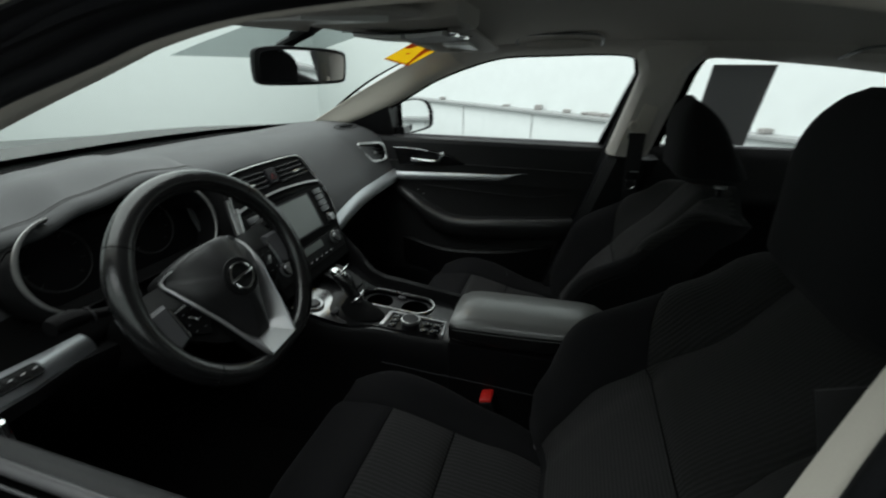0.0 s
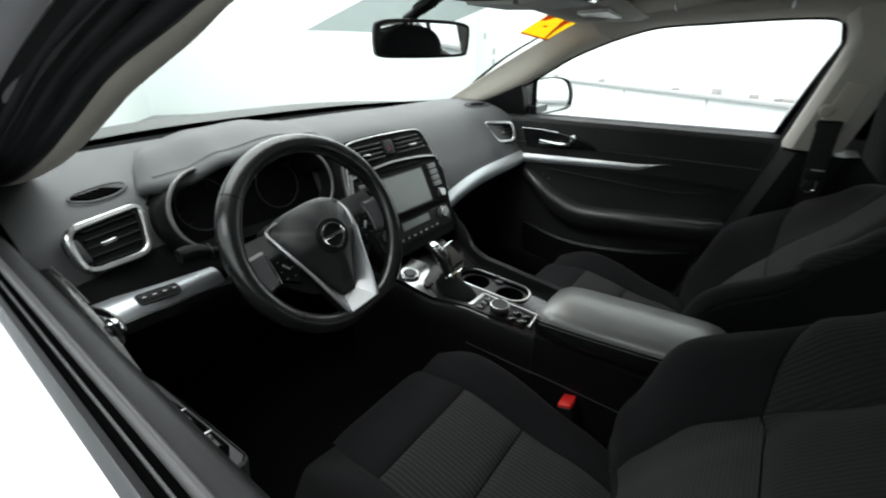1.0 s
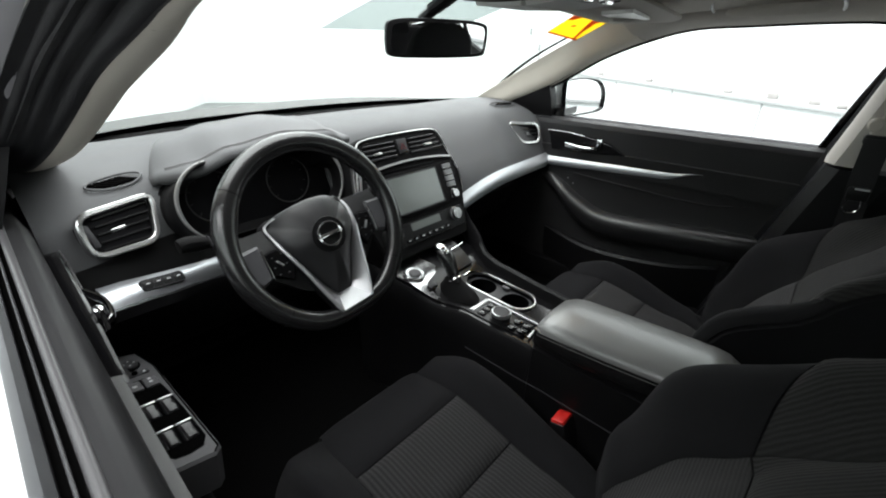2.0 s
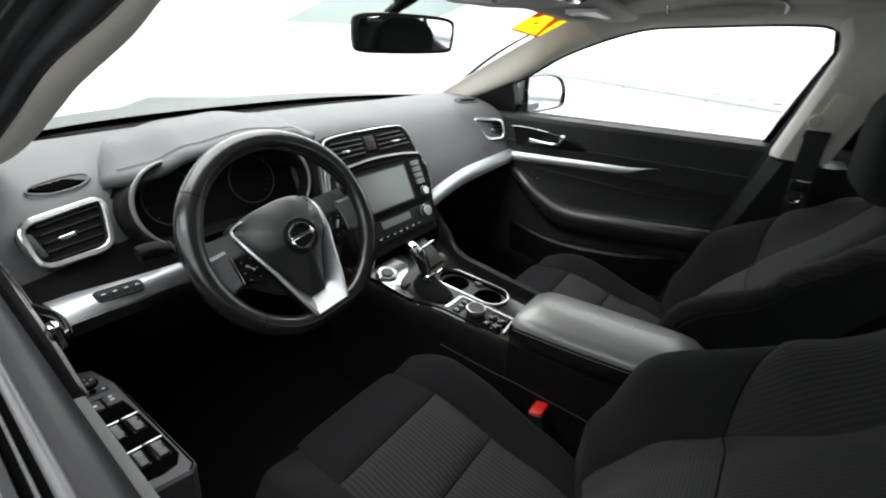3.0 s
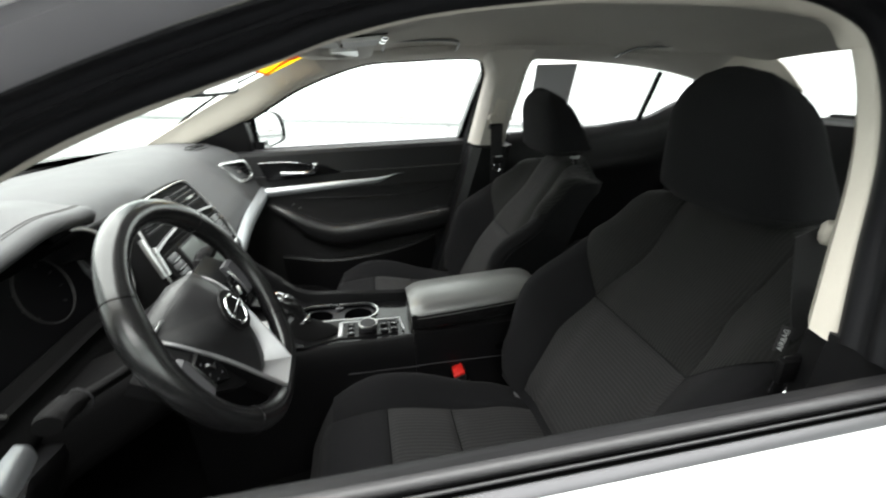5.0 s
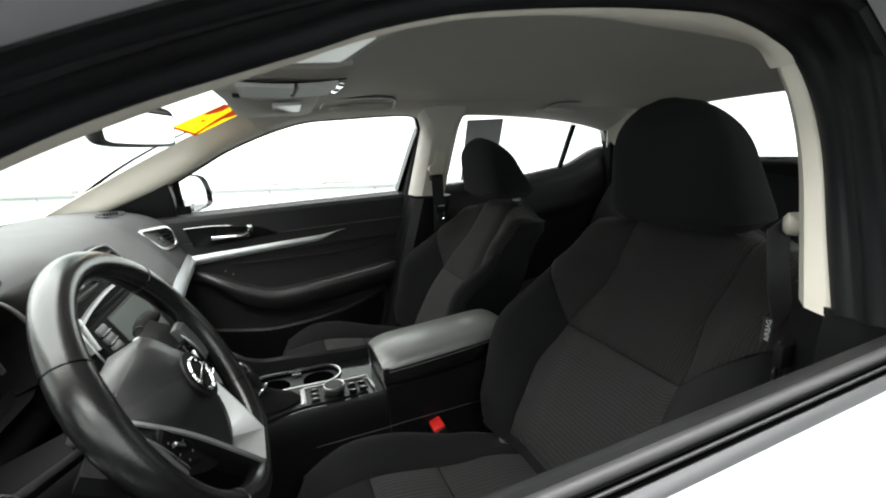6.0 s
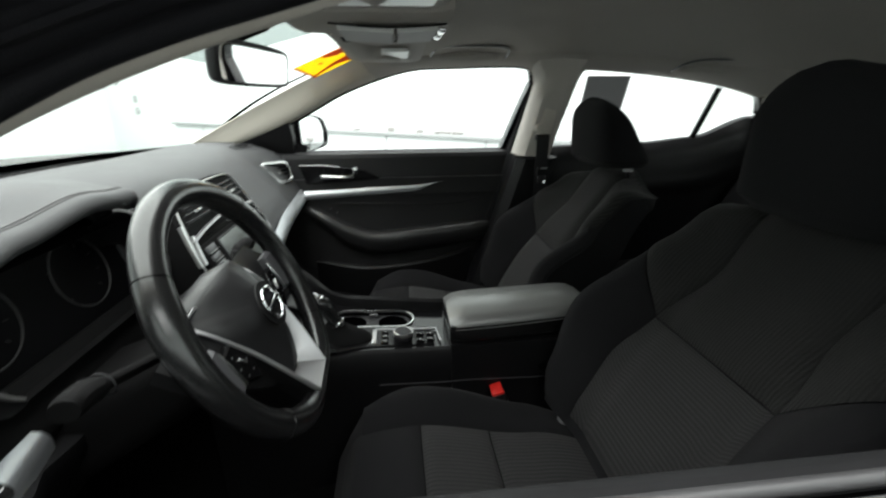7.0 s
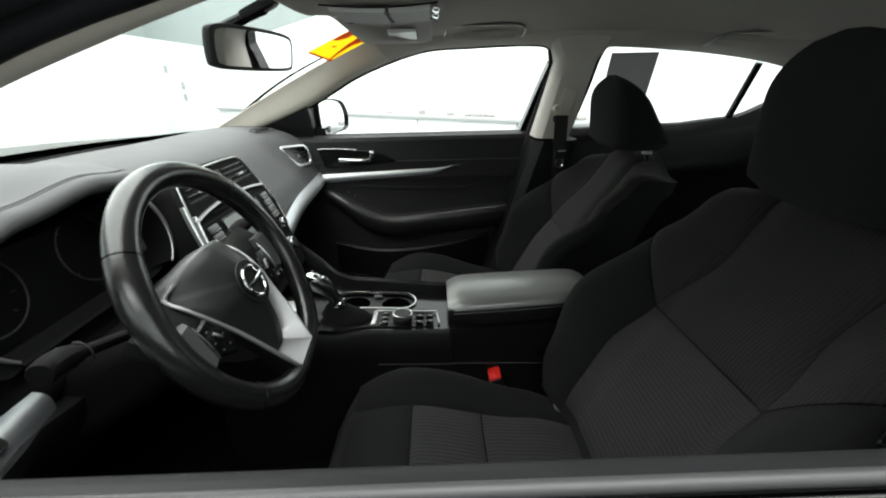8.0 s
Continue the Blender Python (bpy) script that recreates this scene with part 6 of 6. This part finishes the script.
def build_belt(s):
    belt = thing("seat_belt", (0.70, s * 0.70, 0.85), "black seat belt hanging from the centre pillar", "seat belt", "seat belts")
    yb = 0.600 if s > 0 else 0.612
    if s < 0:
        part("guide_cover", lathe([(0.015, 0), (0.014, 0.010), (0.009, 0.014), (0.0005, 0.015)], facing((0.716, -0.620, 0.998), (-0.6, 0.8, 0), (0, 0, 1))), "beige", belt, "pale grey rounded guide cover")
    else:
        part("height_adjuster", box((0.050, 0.024 if s > 0 else 0.012, 0.105), Matrix.Translation((0.718, s * yb, 1.045)) @ Matrix.Rotation(0.25, 4, "Y"), 0.010), "beige", belt, "pale grey belt height slide")
        part("belt_guide", box((0.052, 0.020 if s > 0 else 0.010, 0.022), Matrix.Translation((0.702, s * (yb - 0.010), 0.996)), 0.006), "plastic", belt, "black belt guide slot")
    if s > 0:
        part("guide_bolt", lathe([(0.015, 0), (0.015, 0.010), (0.011, 0.014), (0.0005, 0.014)], facing((0.688, yb - 0.006, 1.028), (0, -1, 0), (1, 0, 0))), "beige", belt, "pale grey bolt cover")
    pts = curve([V(0.702, s * (yb - 0.022 if s > 0 else yb - 0.006), 1.0), V(0.705 if s > 0 else 0.735, s * (yb - 0.012), 0.90), V(0.715 if s > 0 else 0.75, s * 0.625, 0.75), V(0.72, s * 0.655, 0.45)], 24)
    part("webbing", sweep(pts, [(-0.023, -0.0008), (0.023, -0.0008), (0.023, 0.0008), (-0.023, 0.0008)], up=(0, s, 0)), "webbing", belt, "black webbing")
    at = V(0.707, yb - 0.020, 0.875) if s > 0 else V(0.672, -0.652, 0.846)
    tongue = part("tongue", box((0.040, 0.012, 0.032), Matrix.Translation(at), 0.004), "plastic", belt, "black tongue grip")
    loop = curve([at + V(x, -s * 0.004, z) for x, z in ((-0.012, -0.010), (-0.016, -0.034), (-0.008, -0.044), (0.006, -0.042), (0.012, -0.030), (0.010, -0.010))], 20)
    part("tongue_plate", tube(loop, 0.0020, 8, up=(0, 1, 0)), "chrome", tongue, "bright steel tongue loop")
    part("tongue_slot", box((0.026, 0.003, 0.004), Matrix.Translation(at + V(0.004, -s * 0.006, 0.013)), 0.001), "satin", tongue, "bright edge of the tongue slot")


build_belt(1), build_belt(-1)


def build_buckle(y, x):
    b = thing("belt_buckle", (x, y, 0.36), "black belt buckle with a red button", "belt buckle", "belt buckles")
    m = Matrix.Translation((x, y, 0.456)) @ Matrix.Rotation(-0.30, 4, "Y")
    part("body", box((0.034, 0.048, 0.075), m, 0.006), "plastic", b, "black buckle body")
    part("button", box((0.029, 0.040, 0.016), m @ Matrix.Translation((0, 0, 0.035)), 0.004), "red", b, "red release button")
    part("stem", box((0.012, 0.034, 0.12), m @ Matrix.Translation((0, 0, -0.085)), 0.004), "webbing", b, "black buckle stem")


build_buckle(-0.126, 0.398)


def build_stickers():
    # yellow and red price-year sticker on the windshield
    def lay(a, b, lift=0.0):
        low = V(-0.082, 0.646, 1.1990).lerp(V(0.078, 0.581, 1.2620), a)
        high = V(-0.130, 0.546, 1.2200).lerp(V(0.028, 0.454, 1.2720), a)
        return low.lerp(high, b) + V(0.004, 0, -0.008) * lift
    st = thing("windshield_sticker", lay(0.5, 0.3), "yellow and red paper sticker inside the windshield", "sticker")
    part("sheet", sheet(lambda u, v: lay(u, v, 0.3), 8, 4, 0.0006), "yellow", st, "yellow sheet")
    def flat(name, pts, mat, label, lift):
        part(name, loft([[lay(a, b, lift) for a, b in pts], [lay(a, b, lift - 0.12) for a, b in pts]]), mat, st, label)
    flat("red_edge", [(0.0, 0.0), (0.05, 0.0), (0.05, 1.0), (0.0, 1.0)], "sticker_red", "red printed edge", 0.55)
    flat("red_band", [(0.05, 0.10), (0.35, 0.20), (0.62, 0.24), (0.80, 0.12), (1.0, 0.14), (1.0, 0.46), (0.84, 0.44), (0.62, 0.40), (0.35, 0.29), (0.05, 0.16)], "sticker_red", "red printed band", 0.55)
    flat("red_corner", [(0.62, 0.86), (0.80, 0.72), (1.0, 0.74), (1.0, 1.0), (0.60, 1.0)], "sticker_red", "red printed corner", 0.55)
    flat("red_mark", [(0.40, 0.60), (0.46, 0.58), (0.46, 0.68), (0.40, 0.70)], "sticker_red", "small red printed mark", 0.55)
    # label sheet on the rear door window, seen from its back
    la = thing("window_label", (0.97, side_y(1.0) - 0.01, 0.96), "grey backlit paper label on the rear window", "label sheet")
    part("sheet", sheet(lambda u, v: side(lerp(0.895, 1.065, u) + 0.012 * v * 0, lerp(1.205, 0.955, v), 1, -0.006), 4, 4, 0.0008), "paper", la, "grey paper sheet")


build_stickers()


def build_door_switches():
    """The switch panel on the driver's door armrest."""
    m = facing((-0.005, -0.706, 0.692), (-0.02, 0.12, 1), (1, 0.03, 0))
    p = thing("window_switch_panel", (-0.005, -0.706, 0.67), "grey-black window switch panel on the driver door", "switch panel")
    out = [(-0.175, -0.018), (-0.160, 0.024), (-0.10, 0.036), (0.148, 0.036), (0.158, 0.026), (0.150, -0.040), (-0.168, -0.040)]
    panel = part("panel", plate(out[::-1], m, 0.06, edge=0.004), "panel_grey", p, "dark grey grained panel")
    border = [m @ V(a, b, 0.0005) for a, b in [(-0.160, 0.022), (-0.10, 0.033), (0.146, 0.033), (0.154, 0.026)]]
    part("panel_groove", tube(border, 0.0012, 6), "pit", panel, "dark groove along the panel edge")
    ring = m @ Matrix.Translation((-0.118, 0.004, 0.0))
    knob = part("mirror_knob", lathe([(0.0118, 0.001), (0.0118, 0.006), (0.0100, 0.008), (0.0005, 0.0075)], ring), "key", p, "round mirror switch")
    part("knob_well", lathe([(0.0150, 0.0006), (0.0150, 0.0022), (0.0118, 0.0022)], ring), "pit", knob, "black ring round the mirror switch")
    for a, b in ((0.0, 0.007), (0.007, 0.0), (-0.007, 0.0), (0.0, -0.007)):
        part("knob_mark", box((0.002, 0.002, 0.0006), ring @ Matrix.Translation((a, b, 0.0079)), 0), "mark", knob)
    part("selector", plate(rounded(0.011, 0.040, 0.004), m @ Matrix.Translation((-0.090, 0.004, 0.002)), 0.004, edge=0.001), "key", p, "mirror side selector")
    part("selector_tab", box((0.007, 0.008, 0.006), m @ Matrix.Translation((-0.090, 0.004, 0.004)), 0.002), "pit", p, "small black selector tab")
    for dy in (-0.009, 0.017):
        part("selector_mark", box((0.004, 0.003, 0.0006), m @ Matrix.Translation((-0.090, dy, 0.0023)), 0), "mark", p)
    well = [(-0.066, -0.014), (-0.070, -0.004), (-0.070, 0.010), (-0.063, 0.023), (-0.02, 0.027), (0.04, 0.029), (0.118, 0.029), (0.134, 0.020), (0.137, 0.002), (0.133, -0.014), (0.118, -0.024), (0.03, -0.022), (-0.03, -0.019)]
    surround = part("switch_well", plate(well[::-1], m @ Matrix.Translation((0, 0, 0.0012)), 0.004), "pit", p, "black well round the window switches")
    for dy in (-0.007, 0.0145):
        k = part("lock_key", box((0.026, 0.0195, 0.006), m @ Matrix.Translation((-0.050, dy, 0.003)), 0.004), "panel_grey", p, "door lock key with pale marks")
        part("key_mark", box((0.004, 0.005, 0.0006), m @ Matrix.Translation((-0.048, dy, 0.0063)), 0), "mark", k)
    part("key_mark", box((0.004, 0.004, 0.0006), m @ Matrix.Translation((-0.057, 0.0145, 0.0063)), 0), "mark", p)
    for x in (0.028, 0.098):
        for dy in (-0.0085, 0.0145):
            k = part("window_switch", box((0.034, 0.0222, 0.012), m @ Matrix.Translation((x, dy, 0.002)) @ Matrix.Rotation(0.22, 4, "Y"), 0.007, seg=3), "gloss_black", p, "window lift switch")
            part("switch_edge", box((0.0028, 0.0215, 0.0025), m @ Matrix.Translation((x - 0.0155, dy, 0.0105)), 0.001), "satin", k, "silver switch edge")


build_door_switches()


# ---- closing the car body ----
def close_body():
    for s in (-1, 1):
        tagged(part("rocker_panel", box((2.5, 0.16, 0.14), Matrix.Translation((0.55, s * 0.79, 0.30)), 0.02), "plastic"), "black door sill trim", "door sill", kind="structure")
        shape = [(1.66, 0.23), (2.46, 0.23), (2.46, 0.90), (2.10, 0.965), (1.80, 1.03), (1.66, 1.075)]
        tagged(part("quarter_panel", loft([[V(x, s * y, z) for x, z in shape] for y in (0.71, 0.76)]), "carpet"), "black lined rear quarter panel", "body panel", kind="structure")
        tagged(part("front_quarter", box((0.42, 0.05, 0.66), Matrix.Translation((-0.70, s * 0.775, 0.60)), 0.01), "carpet"), "black lined front footwell side", "body panel", kind="structure")
    tagged(part("rear_wall", box((0.05, 1.5, 0.70), Matrix.Translation((2.42, 0, 0.60)), 0.01), "carpet"), "black rear body panel", "body panel", kind="structure")


close_body()


# ---- clutter on the booth's ledge ----
def build_clutter():
    rng = random.Random(4)
    turn = Matrix.Rotation(math.atan2(BOOTH_A.y, BOOTH_A.x), 4, "Z")
    for a, w, h in ((-0.95, 0.34, 0.035), (-0.60, 0.10, 0.04), (-0.25, 0.05, 0.06), (0.25, 0.05, 0.03), (1.5, 0.05, 0.05), (2.7, 0.04, 0.05), (-1.9, 0.22, 0.04), (-2.3, 0.06, 0.05)):
        bm = bmesh.new()
        for k in range(max(1, int(w / 0.06))):
            q = Matrix.Translation((-w / 2 + 0.03 + k * 0.06 + rng.uniform(-0.01, 0.01), rng.uniform(-0.01, 0.01), 0)) @ Matrix.Rotation(rng.uniform(0, 1), 4, "Z")
            box((0.075, 0.06, h * rng.uniform(0.6, 1.0)), q, 0.008, bm)
        bm.transform(Matrix.Translation(booth(a, 0.07, 0.80 + h * 0.4)) @ turn)
        tagged(part("ledge_scrap", bm, "clutter"), "small dark scrap lying on the ledge", "scrap", "scraps on the ledge")
    for a, z in ((6.2, 1.45), (5.6, 0.95), (5.6, 1.15)):
        tagged(part("switch_plate", box((0.10, 0.02, 0.12), Matrix.Translation(booth(a, 0.01, z)) @ turn, 0.004), "ledge"), "small white switch plate on the wall", "switch plate")


build_clutter()
